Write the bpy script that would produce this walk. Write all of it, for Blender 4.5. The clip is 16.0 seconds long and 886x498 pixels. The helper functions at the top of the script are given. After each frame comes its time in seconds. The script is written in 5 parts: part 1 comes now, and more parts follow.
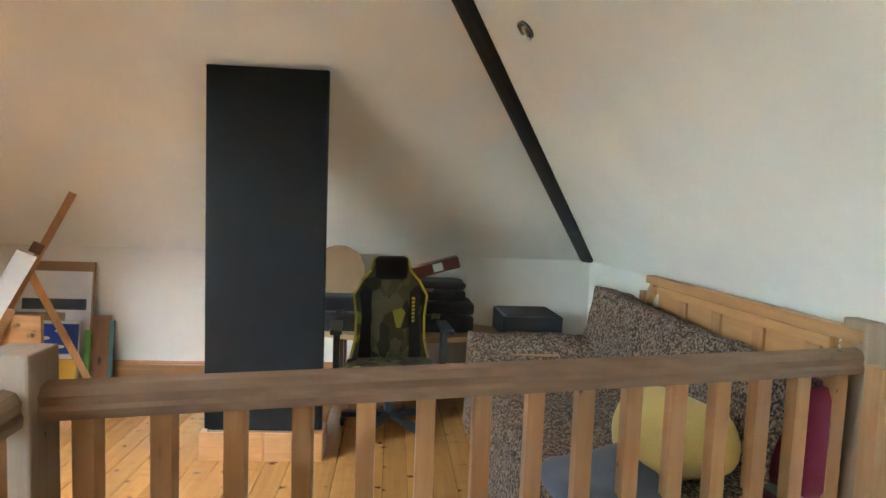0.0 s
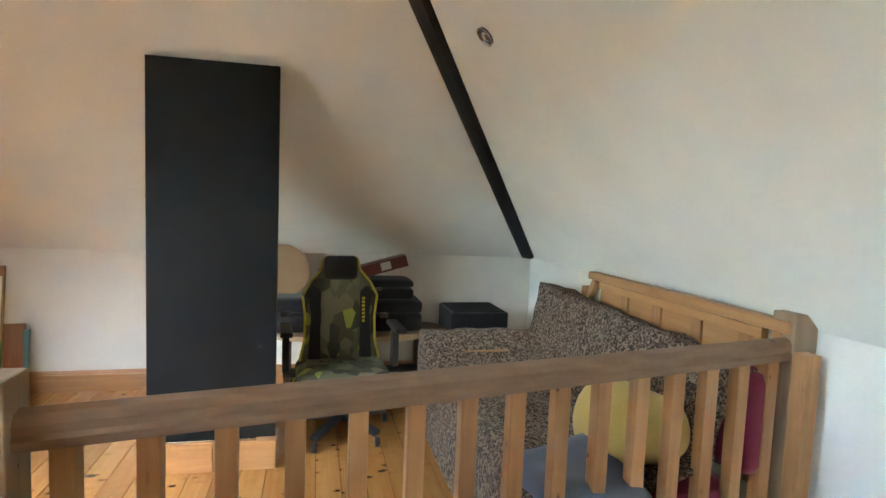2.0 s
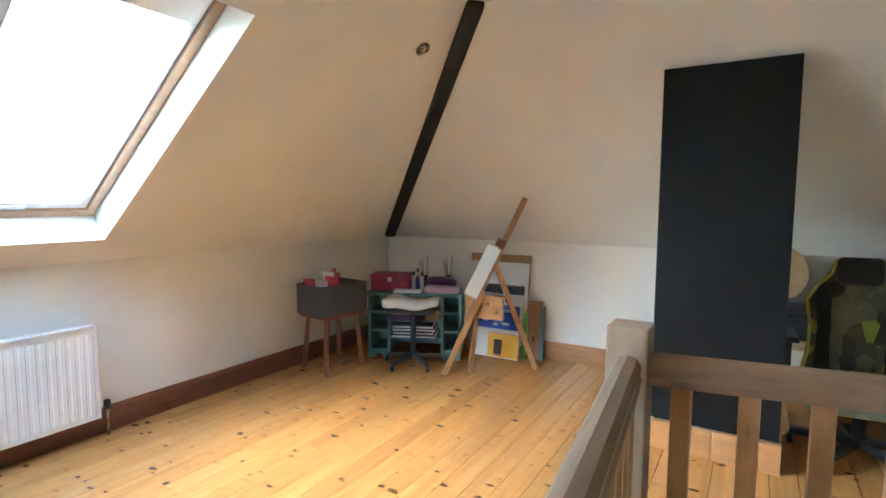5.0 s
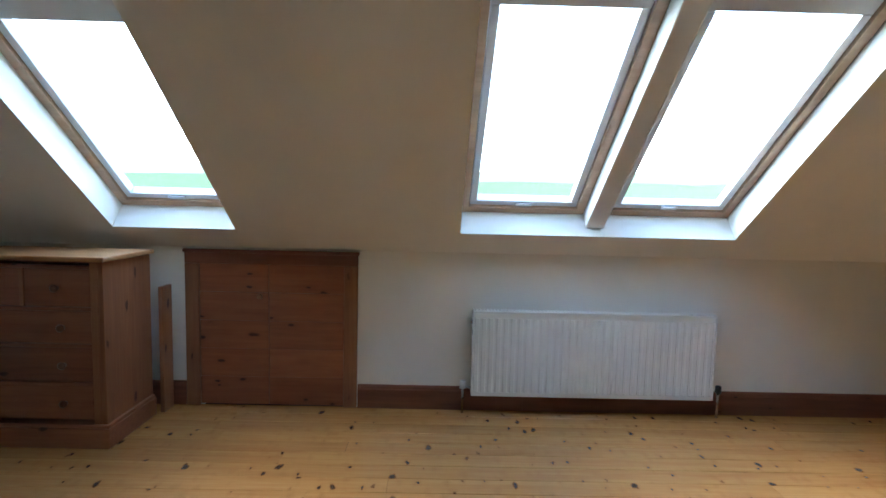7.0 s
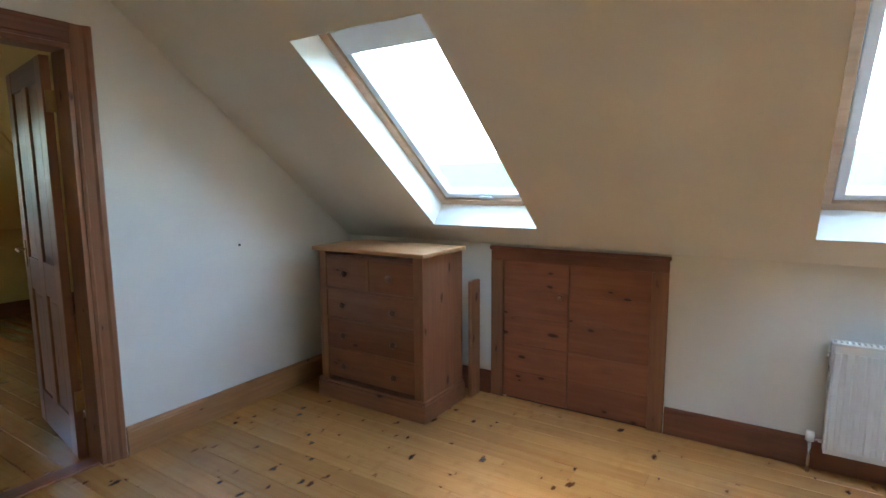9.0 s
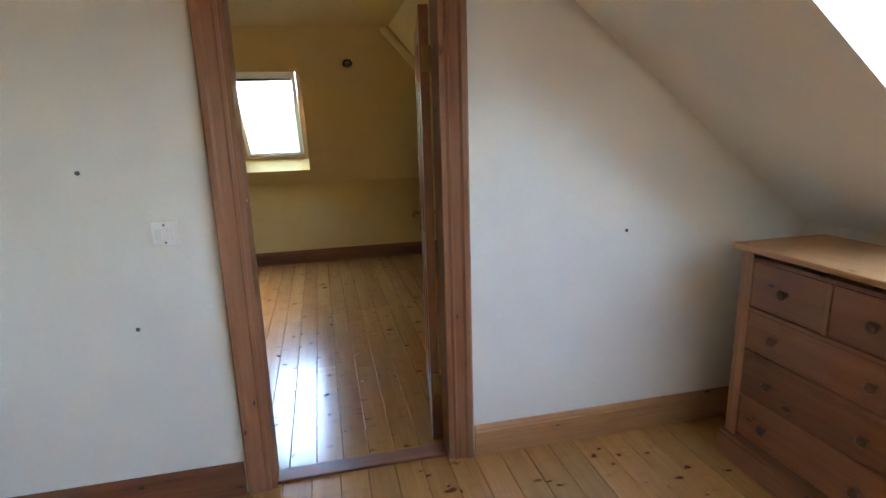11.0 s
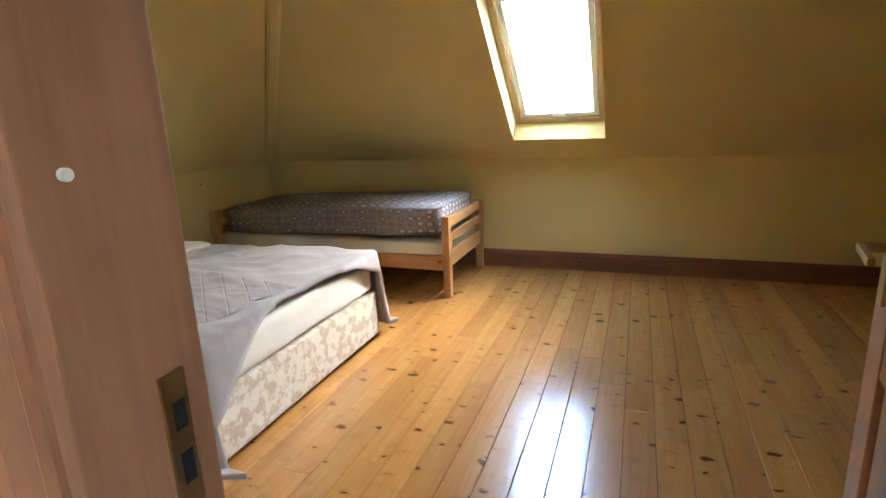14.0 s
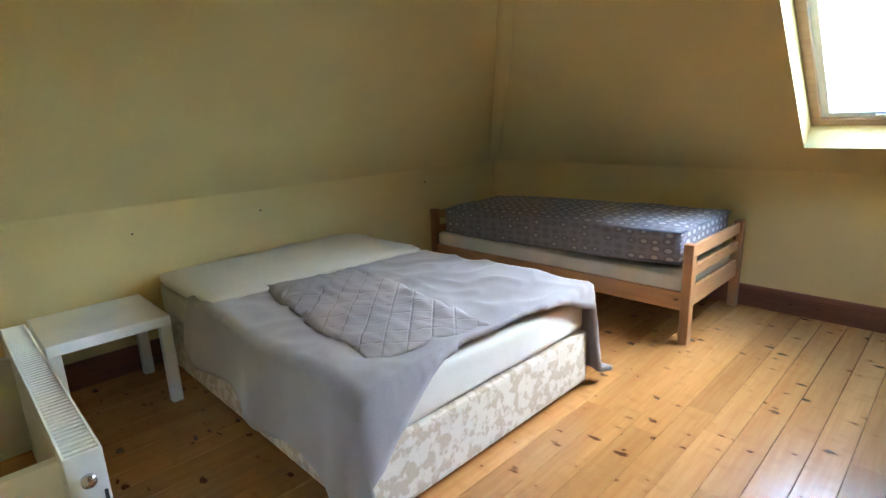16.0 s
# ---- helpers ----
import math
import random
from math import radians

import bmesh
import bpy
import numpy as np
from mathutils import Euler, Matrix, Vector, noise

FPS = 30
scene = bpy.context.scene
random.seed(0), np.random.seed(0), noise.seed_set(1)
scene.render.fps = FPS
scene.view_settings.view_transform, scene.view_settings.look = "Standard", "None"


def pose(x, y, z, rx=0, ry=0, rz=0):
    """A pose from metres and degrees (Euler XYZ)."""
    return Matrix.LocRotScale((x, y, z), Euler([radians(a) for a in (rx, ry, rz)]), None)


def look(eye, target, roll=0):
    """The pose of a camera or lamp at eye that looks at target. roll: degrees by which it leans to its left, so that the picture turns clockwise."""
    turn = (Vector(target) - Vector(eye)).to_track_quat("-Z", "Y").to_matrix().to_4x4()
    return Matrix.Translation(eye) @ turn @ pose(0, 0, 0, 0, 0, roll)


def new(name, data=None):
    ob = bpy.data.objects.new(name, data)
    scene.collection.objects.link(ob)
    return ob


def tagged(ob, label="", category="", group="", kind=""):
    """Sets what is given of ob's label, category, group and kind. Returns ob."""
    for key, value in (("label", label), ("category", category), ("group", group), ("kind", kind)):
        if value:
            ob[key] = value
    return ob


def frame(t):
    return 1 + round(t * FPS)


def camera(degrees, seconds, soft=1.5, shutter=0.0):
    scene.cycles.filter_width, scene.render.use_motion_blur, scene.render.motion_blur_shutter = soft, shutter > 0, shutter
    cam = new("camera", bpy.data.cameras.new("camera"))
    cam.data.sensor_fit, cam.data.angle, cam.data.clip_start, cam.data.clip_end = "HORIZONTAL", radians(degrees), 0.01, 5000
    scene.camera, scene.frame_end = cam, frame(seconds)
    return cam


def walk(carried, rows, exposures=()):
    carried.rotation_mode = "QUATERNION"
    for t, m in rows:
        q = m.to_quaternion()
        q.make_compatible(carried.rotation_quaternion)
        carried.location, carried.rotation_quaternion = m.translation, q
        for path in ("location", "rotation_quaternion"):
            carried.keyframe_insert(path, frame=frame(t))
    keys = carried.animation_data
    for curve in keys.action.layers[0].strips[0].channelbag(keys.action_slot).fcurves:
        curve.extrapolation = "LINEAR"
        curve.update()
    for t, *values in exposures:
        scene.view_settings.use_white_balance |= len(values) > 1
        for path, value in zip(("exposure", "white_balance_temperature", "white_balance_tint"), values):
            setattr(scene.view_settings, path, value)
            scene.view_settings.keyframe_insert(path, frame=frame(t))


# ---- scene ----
cam = camera(80.0, 16.0)
PATH = [
    (0, (3.707, 3.255, 1.356), (3.901, 5.24, 1.212), 2.2),
    (0.5, (3.697, 3.27, 1.377), (4.053, 5.232, 1.225), 2.1),
    (1, (3.656, 3.233, 1.395), (4.112, 5.174, 1.235), 2.2),
    (1.5, (3.598, 3.241, 1.397), (4.078, 5.176, 1.235), 2.4),
    (2, (3.545, 3.26, 1.39), (4.019, 5.196, 1.23), 2.3),
    (2.5, (3.533, 3.288, 1.374), (3.942, 5.239, 1.217), 2.2),
    (3, (3.5, 3.256, 1.374), (3.746, 5.235, 1.216), 2.2),
    (3.2, (3.496, 3.232, 1.384), (3.638, 5.22, 1.217), 1.9),
    (5.3, (3.195, 3.006, 1.323), (1.96, 4.57, 1.15), 0.1),
    (5.5, (3.196, 2.997, 1.307), (1.814, 4.433, 1.141), 0.0),
    (6, (3.276, 2.921, 1.3), (1.553, 3.924, 1.141), 0.7),
    (6.5, (3.259, 2.921, 1.318), (1.327, 3.41, 1.15), 0.9),
    (7, (3.261, 2.785, 1.313), (1.269, 2.808, 1.134), 1.4),
    (7.5, (3.268, 2.572, 1.285), (1.286, 2.37, 1.107), 1.9),
    (8, (3.229, 2.503, 1.292), (1.257, 2.241, 1.091), 2.3),
    (8.5, (3.066, 2.727, 1.345), (1.169, 2.141, 1.101), 1.1),
    (9, (3.014, 2.780, 1.394), (1.342, 1.711, 1.142), -0.4),
    (9.5, (2.568, 3.010, 1.436), (1.363, 1.443, 1.131), -2.8),
    (10, (2.404, 2.726, 1.512), (1.530, 0.972, 1.115), -3.7),
    (10.2, (2.440, 2.600, 1.516), (1.655, 0.805, 1.105), -3.0),
    (12.3, (2.059, 1.291, 1.408), (2.094, -0.652, 0.935), -3.2),
    (12.5, (2.056, 1.148, 1.385), (2.14, -0.793, 0.91), -3.4),
    (13, (2.045, 0.768, 1.336), (2.303, -1.158, 0.866), -3.5),
    (13.5, (2.063, 0.525, 1.322), (2.525, -1.36, 0.842), -3.3),
    (14, (2.194, 0.255, 1.278), (2.872, -1.564, 0.797), -2.3),
    (14.5, (2.284, 0.089, 1.291), (3.183, -1.627, 0.793), -2.0),
    (15, (2.343, -0.061, 1.327), (3.506, -1.61, 0.829), -2.5),
    (15.5, (2.373, -0.15, 1.331), (3.692, -1.572, 0.844), -2.2),
    (16, (2.383, -0.227, 1.345), (3.771, -1.583, 0.857), -2.2),
]
EXPO = [(0, 5.85, 6500, 2), (3.2, 5.85, 6500, 2), (5.3, 5.75, 5900, 0), (6, 4.9, 5800, 0), (7, 4.4, 5900, 0), (8, 4.5, 6000, 0), (9, 5.0, 6100, 0),
        (9.5, 5.35, 6300, 3), (10.2, 5.45, 6400, 5), (12.5, 5.0, 7200, 7), (13.5, 5.95, 7300, 4), (14.5, 6.0, 6400, 2), (16, 5.95, 5700, 0)]
walk(cam, [(t, look(eye, target, roll)) for t, eye, target, roll in PATH],
     exposures=EXPO)

# ---- world, sun, exposure ----
world = bpy.data.worlds.new("world")
scene.world = world
world.use_nodes = True
wn = world.node_tree.nodes
sky = wn.new("ShaderNodeTexSky")
sky.sky_type = "NISHITA"
sky.sun_disc = False
sky.sun_elevation, sky.sun_rotation = radians(40), radians(215)
sky.air_density, sky.dust_density, sky.ozone_density = 1.0, 0.3, 1.0
wn["Background"].inputs[1].default_value = 0.15
world.node_tree.links.new(sky.outputs[0], wn["Background"].inputs[0])
sun = new("sun", bpy.data.lights.new("sun", "SUN"))
sun.data.energy, sun.data.angle, sun.data.color = 0.3, radians(60), (1.0, 0.98, 0.95)
sun.matrix_world = look((-5.7, -8.2, 8.4), (0, 0, 0))


# ---- materials ----
def mat_base(name, rough=0.6, metal=0.0):
    m = bpy.data.materials.new(name)
    m.use_nodes = True
    b = m.node_tree.nodes["Principled BSDF"]
    b.inputs["Roughness"].default_value = rough
    b.inputs["Metallic"].default_value = metal
    return m, m.node_tree.nodes, m.node_tree.links, b


def coords(n, l, scale=(1, 1, 1), vary=0.0):
    tc = n.new("ShaderNodeTexCoord")
    mp = n.new("ShaderNodeMapping")
    mp.inputs["Scale"].default_value = scale
    if vary:
        info = n.new("ShaderNodeObjectInfo")
        mul = n.new("ShaderNodeVectorMath")
        mul.operation = "SCALE"
        mul.inputs[0].default_value = (7.3, 11.1, 5.7)
        l.new(info.outputs["Random"], mul.inputs["Scale"])
        add = n.new("ShaderNodeVectorMath")
        l.new(tc.outputs["Object"], add.inputs[0])
        l.new(mul.outputs[0], add.inputs[1])
        l.new(add.outputs[0], mp.inputs[0])
    else:
        l.new(tc.outputs["Object"], mp.inputs[0])
    return mp.outputs[0]


def tex_noise(n, l, vec, scale, detail=4, rough=0.55):
    t = n.new("ShaderNodeTexNoise")
    t.inputs["Scale"].default_value, t.inputs["Detail"].default_value = scale, detail
    t.inputs["Roughness"].default_value = rough
    l.new(vec, t.inputs["Vector"])
    return t.outputs["Fac"]


def ramp(n, l, fac, stops, constant=False):
    r = n.new("ShaderNodeValToRGB")
    e = r.color_ramp.elements
    while len(e) < len(stops):
        e.new(0.5)
    for el, (p, c) in zip(e, stops):
        el.position, el.color = p, (*c, 1)
    if constant:
        r.color_ramp.interpolation = "CONSTANT"
    l.new(fac, r.inputs[0])
    return r.outputs[0]


def mix(n, l, fac, a, b, mode="MIX"):
    m = n.new("ShaderNodeMix")
    m.data_type, m.blend_type = "RGBA", mode
    for sock, v in ((m.inputs["Factor"], fac), (m.inputs["A"], a), (m.inputs["B"], b)):
        if isinstance(v, (float, int)):
            sock.default_value = v
        elif isinstance(v, tuple):
            sock.default_value = (*v, 1)
        else:
            l.new(v, sock)
    return m.outputs["Result"]


def bump(n, l, b, height, strength=0.2, dist=0.01):
    bp = n.new("ShaderNodeBump")
    bp.inputs["Strength"].default_value, bp.inputs["Distance"].default_value = strength, dist
    l.new(height, bp.inputs["Height"])
    l.new(bp.outputs[0], b.inputs["Normal"])


def plaster(name, col, rough=0.75):
    m, n, l, b = mat_base(name, rough)
    v = coords(n, l)
    big, small = tex_noise(n, l, v, 1.3, 3), tex_noise(n, l, v, 60, 3)
    dark = tuple(c * 0.9 for c in col)
    l.new(ramp(n, l, big, [(0.3, dark), (0.7, col)]), b.inputs["Base Color"])
    bump(n, l, b, small, 0.15, 0.004)
    return m


def wood(name, light, dark, along="y", rough=0.35, knots=0.5, grain=1.0, flat="", coat=0.0, drift=(0.88, 1.1), knot=None, share=0.85):
    """Wood with grain lines along one axis, colour drift from piece to piece, and dark knots."""
    m, n, l, b = mat_base(name, rough)
    st = {"x": (0.06, 1, 1), "y": (1, 0.06, 1), "z": (1, 1, 0.06)}[along]
    kn = [{"x": (6.5, 15, 15), "y": (15, 6.5, 15), "z": (15, 15, 6.5)}[along][i] * ("xyz"[i] != flat) for i in range(3)]
    kn = knot or kn
    v = coords(n, l, st, 1.0)
    wave = tex_noise(n, l, v, 55 * grain, 3, 0.6)
    broad = tex_noise(n, l, v, 9 * grain, 3)
    lines = mix(n, l, 0.45, broad, wave)
    col = ramp(n, l, lines, [(0.32, dark), (0.68, light)])
    info = n.new("ShaderNodeObjectInfo")
    hue = n.new("ShaderNodeHueSaturation")
    mr = n.new("ShaderNodeMapRange")
    mr.inputs["To Min"].default_value, mr.inputs["To Max"].default_value = drift
    l.new(info.outputs["Random"], mr.inputs[0])
    l.new(mr.outputs[0], hue.inputs["Value"])
    l.new(col, hue.inputs["Color"])
    col = hue.outputs[0]
    if knots:
        vk = coords(n, l, kn, 1.0)
        warp = n.new("ShaderNodeTexNoise")
        warp.inputs["Scale"].default_value = 2.0
        l.new(vk, warp.inputs["Vector"])
        addv = n.new("ShaderNodeVectorMath")
        sc = n.new("ShaderNodeVectorMath")
        sc.operation = "SCALE"
        sc.inputs["Scale"].default_value = 0.6 if knot else 0.3
        l.new(warp.outputs["Color"], sc.inputs[0])
        l.new(vk, addv.inputs[0])
        l.new(sc.outputs[0], addv.inputs[1])
        vo = n.new("ShaderNodeTexVoronoi")
        vo.inputs["Scale"].default_value = 0.85
        l.new(addv.outputs[0], vo.inputs["Vector"])
        split = n.new("ShaderNodeSeparateColor")
        l.new(vo.outputs["Color"], split.inputs[0])
        size = n.new("ShaderNodeMapRange")
        size.inputs["To Min"].default_value, size.inputs["To Max"].default_value = 0.75, 2.6
        l.new(split.outputs[1], size.inputs[0])
        far = n.new("ShaderNodeMath")
        far.operation = "MULTIPLY"
        l.new(vo.outputs["Distance"], far.inputs[0])
        l.new(size.outputs[0], far.inputs[1])
        k = ramp(n, l, far.outputs[0], [(0.15 * knots + 0.02, (1, 1, 1)), (0.25 * knots + 0.04, (0, 0, 0))])
        sep = n.new("ShaderNodeSeparateColor")
        l.new(vo.outputs["Color"], sep.inputs[0])
        some = ramp(n, l, sep.outputs[0], [(0, (1, 1, 1)), (share, (0, 0, 0))], True)
        halo = ramp(n, l, vo.outputs["Distance"], [(0.1, (1, 1, 1)), (0.45, (0, 0, 0))])
        col = mix(n, l, mix(n, l, 0.35, (0.0, 0.0, 0.0), halo), col, tuple(c * 0.8 for c in dark))
        col = mix(n, l, mix(n, l, 1.0, k, some, "MULTIPLY"), col, (dark[0] * 0.26, dark[1] * 0.2, dark[2] * 0.2))
    l.new(col, b.inputs["Base Color"])
    rr = ramp(n, l, broad, [(0.3, (rough * 0.93,) * 3), (0.7, (min(1, rough * 1.08),) * 3)])
    l.new(rr, b.inputs["Roughness"])
    b.inputs["Coat Weight"].default_value = coat
    b.inputs["Coat Roughness"].default_value = 0.12
    bump(n, l, b, wave, 0.12, 0.002)
    return m


def paint(name, col, rough=0.4, metal=0.0, drift=0.08, grain=40, strength=0.08):
    m, n, l, b = mat_base(name, rough, metal)
    v = coords(n, l, vary=1.0)
    f = tex_noise(n, l, v, 3, 4)
    l.new(ramp(n, l, f, [(0.3, tuple(c * (1 - drift) for c in col)), (0.7, tuple(min(1, c * (1 + drift)) for c in col))]), b.inputs["Base Color"])
    bump(n, l, b, tex_noise(n, l, v, grain, 3), strength, 0.003)
    return m


def cloth(name, col, col2, scale=250, rough=0.9, fold=0.2):
    m, n, l, b = mat_base(name, rough)
    v = coords(n, l)
    f = tex_noise(n, l, v, scale, 2)
    g = tex_noise(n, l, v, 4, 3)
    l.new(ramp(n, l, mix(n, l, 0.5, f, g), [(0.35, col2), (0.62, col)]), b.inputs["Base Color"])
    b.inputs["Sheen Weight"].default_value = 0.2
    bump(n, l, b, f, fold, 0.004)
    return m


def cells(name, stops, scale, warp=0.0, rough=0.85, stretch=(1, 1, 1), relief=0.2):
    """Patches of flat colours: camouflage, fur spots, printed ticking."""
    m, n, l, b = mat_base(name, rough)
    v = coords(n, l, stretch)
    vo = n.new("ShaderNodeTexVoronoi")
    vo.inputs["Scale"].default_value = scale
    l.new(v, vo.inputs["Vector"])
    sep = n.new("ShaderNodeSeparateColor")
    l.new(vo.outputs["Color"], sep.inputs[0])
    l.new(ramp(n, l, sep.outputs[0], stops, True), b.inputs["Base Color"])
    bump(n, l, b, tex_noise(n, l, v, scale * 4, 2), relief, 0.004)
    return m


M_WALL = plaster("cream_plaster", (0.84, 0.81, 0.74))
M_YELLOW = plaster("yellow_plaster", (0.70, 0.55, 0.25))
M_REVEAL = plaster("white_plaster", (0.82, 0.82, 0.80))
M_CEIL = plaster("ceiling_white", (0.80, 0.78, 0.72))
M_FLOOR = wood("pine_boards", (0.52, 0.265, 0.085), (0.40, 0.17, 0.046), "y", 0.24, 0.85, 1.0, "z", 0.5, (0.84, 1.08), (10.5, 19, 0), 0.65)
M_GAP = paint("dark_gap", (0.03, 0.018, 0.01), 0.9)
M_STAIN_X = wood("stained_pine_x", (0.26, 0.095, 0.045), (0.15, 0.05, 0.025), "x", 0.38, 0.5)
M_STAIN_Y = wood("stained_pine_y", (0.26, 0.095, 0.045), (0.15, 0.05, 0.025), "y", 0.38, 0.5)
M_STAIN_Z = wood("stained_pine_z", (0.34, 0.15, 0.07), (0.21, 0.08, 0.038), "z", 0.38, 0.5)
M_FRAME_Z = wood("worn_frame_pine", (0.40, 0.18, 0.092), (0.25, 0.10, 0.048), "z", 0.36, 0.5)
M_HATCH = wood("hatch_pine", (0.35, 0.122, 0.054), (0.22, 0.068, 0.029), "y", 0.4, 0.62, 1.0, "x")
M_CHEST_Y = wood("chest_pine_y", (0.31, 0.125, 0.058), (0.19, 0.07, 0.031), "y", 0.45, 0.45, 1.0, "x")
M_CHEST_Z = wood("chest_pine_z", (0.37, 0.165, 0.076), (0.24, 0.095, 0.042), "z", 0.45, 0.6, 1.0, "y")
M_PINE_X = wood("pine_x", (0.52, 0.27, 0.11), (0.38, 0.17, 0.06), "x", 0.4, 0.4)
M_PINE_Y = wood("pine_y", (0.52, 0.27, 0.11), (0.38, 0.17, 0.06), "y", 0.4, 0.4)
M_PINE_Z = wood("pine_z", (0.50, 0.26, 0.11), (0.36, 0.16, 0.06), "z", 0.4, 0.4)
M_RAIL_X = wood("worn_rail_x", (0.30, 0.17, 0.09), (0.19, 0.10, 0.055), "x", 0.55, 0.2)
M_RAIL_Y = wood("worn_rail_y", (0.34, 0.22, 0.13), (0.22, 0.13, 0.075), "y", 0.55, 0.2)
M_NEWEL = wood("worn_newel", (0.38, 0.27, 0.18), (0.27, 0.17, 0.10), "z", 0.6, 0.2)
M_WINWOOD = wood("window_pine", (0.46, 0.30, 0.19), (0.34, 0.20, 0.115), "y", 0.4, 0.1)
M_WINGREY = paint("window_grey", (0.62, 0.62, 0.63), 0.4)
M_BLACK = paint("black_beam", (0.012, 0.011, 0.012), 0.55, grain=14, strength=0.4)
M_BOARD = paint("black_board", (0.007, 0.007, 0.008), 0.55, drift=0.15)
M_RAD = paint("radiator_enamel", (0.80, 0.79, 0.74), 0.3)
M_WHITE = paint("white_lacquer", (0.80, 0.79, 0.74), 0.35)
M_PLASTIC = paint("white_plastic", (0.86, 0.85, 0.82), 0.25)
M_DARKPL = paint("dark_plastic", (0.02, 0.02, 0.022), 0.45)
M_DARKCL = cloth("black_cloth", (0.022, 0.02, 0.022), (0.012, 0.011, 0.012))
M_CHROME = paint("chrome", (0.65, 0.65, 0.66), 0.25, 1.0, 0.03)
M_BRASS = paint("aged_brass", (0.35, 0.22, 0.10), 0.4, 1.0, 0.1)
M_KNOB = wood("dark_knob", (0.16, 0.07, 0.035), (0.10, 0.04, 0.02), "x", 0.4, 0)
M_CAMO = cells("camouflage", [(0, (0.14, 0.14, 0.08)), (0.3, (0.06, 0.065, 0.045)), (0.52, (0.20, 0.19, 0.12)), (0.7, (0.38, 0.42, 0.09)), (0.84, (0.10, 0.10, 0.06))], 15, stretch=(1, 1, 0.75))
M_YTRIM = paint("yellow_piping", (0.62, 0.50, 0.05), 0.5)
M_FUR = cells("spotted_fur", [(0, (0.30, 0.215, 0.145)), (0.32, (0.05, 0.033, 0.024)), (0.68, (0.16, 0.10, 0.066))], 120, rough=0.95, relief=0.9)
M_MAGENTA = cloth("crimson_cloth", (0.26, 0.018, 0.055), (0.17, 0.01, 0.035))
M_YCLOTH = cloth("yellow_cloth", (0.66, 0.46, 0.13), (0.55, 0.36, 0.09))
M_GREYCL = cloth("slate_cloth", (0.12, 0.13, 0.17), (0.08, 0.09, 0.12))
M_LILAC = cloth("lilac_cotton", (0.37, 0.325, 0.32), (0.30, 0.265, 0.26), 300)
M_SHEET = cloth("cream_sheet", (0.68, 0.63, 0.54), (0.60, 0.55, 0.46), 300)
M_TEAL = paint("teal_paint", (0.10, 0.24, 0.25), 0.5)
M_CARD = paint("cardboard", (0.36, 0.23, 0.12), 0.8)
M_PAPER = paint("paper", (0.76, 0.75, 0.73), 0.8)
M_NAVY = paint("navy_ink", (0.03, 0.045, 0.07), 0.7)
M_BLUE = paint("blue_print", (0.02, 0.06, 0.36), 0.5)
M_YPRINT = paint("yellow_print", (0.72, 0.38, 0.03), 0.5)
M_GREEN = paint("green_print", (0.16, 0.42, 0.10), 0.5)
M_RED = paint("red_card", (0.42, 0.03, 0.05), 0.5)
M_PINK = cloth("pink_box", (0.34, 0.035, 0.08), (0.26, 0.025, 0.06), 60)
M_PURPLE = cloth("purple_cloth", (0.12, 0.05, 0.16), (0.08, 0.03, 0.11), 60)
M_FELT = cloth("grey_felt", (0.10, 0.105, 0.125), (0.07, 0.075, 0.09), 120)
M_STOOL = wood("mahogany_stool", (0.24, 0.065, 0.035), (0.15, 0.04, 0.02), "z", 0.4, 0)
M_GUITAR = wood("guitar_top", (0.44, 0.23, 0.09), (0.32, 0.15, 0.055), "z", 0.3, 0)
M_LEATHER = paint("red_leather", (0.14, 0.028, 0.022), 0.4)
M_TABLE = wood("table_birch", (0.52, 0.36, 0.20), (0.42, 0.27, 0.14), "x", 0.35, 0)
M_DARKWOOD = wood("dark_wood", (0.09, 0.04, 0.025), (0.05, 0.022, 0.014), "x", 0.4, 0)
M_GRASS = paint("meadow", (0.14, 0.17, 0.065), 0.95, drift=0.4)


def damask():
    m, n, l, b = mat_base("divan_damask", 0.7)
    v = coords(n, l)
    f = tex_noise(n, l, v, 22, 3)
    l.new(ramp(n, l, f, [(0.47, (0.68, 0.61, 0.50)), (0.56, (0.52, 0.42, 0.30))]), b.inputs["Base Color"])
    bump(n, l, b, f, 0.5, 0.01)
    return m


def ticking():
    m, n, l, b = mat_base("mattress_ticking", 0.85)
    v = coords(n, l, (1, 1, 1.6))
    vo = n.new("ShaderNodeTexVoronoi")
    vo.inputs["Scale"].default_value, vo.inputs["Randomness"].default_value = 13, 0.25
    l.new(v, vo.inputs["Vector"])
    l.new(ramp(n, l, vo.outputs["Distance"], [(0.26, (0.46, 0.42, 0.42)), (0.34, (0.16, 0.145, 0.16)), (0.62, (0.25, 0.235, 0.26))]), b.inputs["Base Color"])
    bump(n, l, b, vo.outputs["Distance"], 0.3, 0.01)
    return m


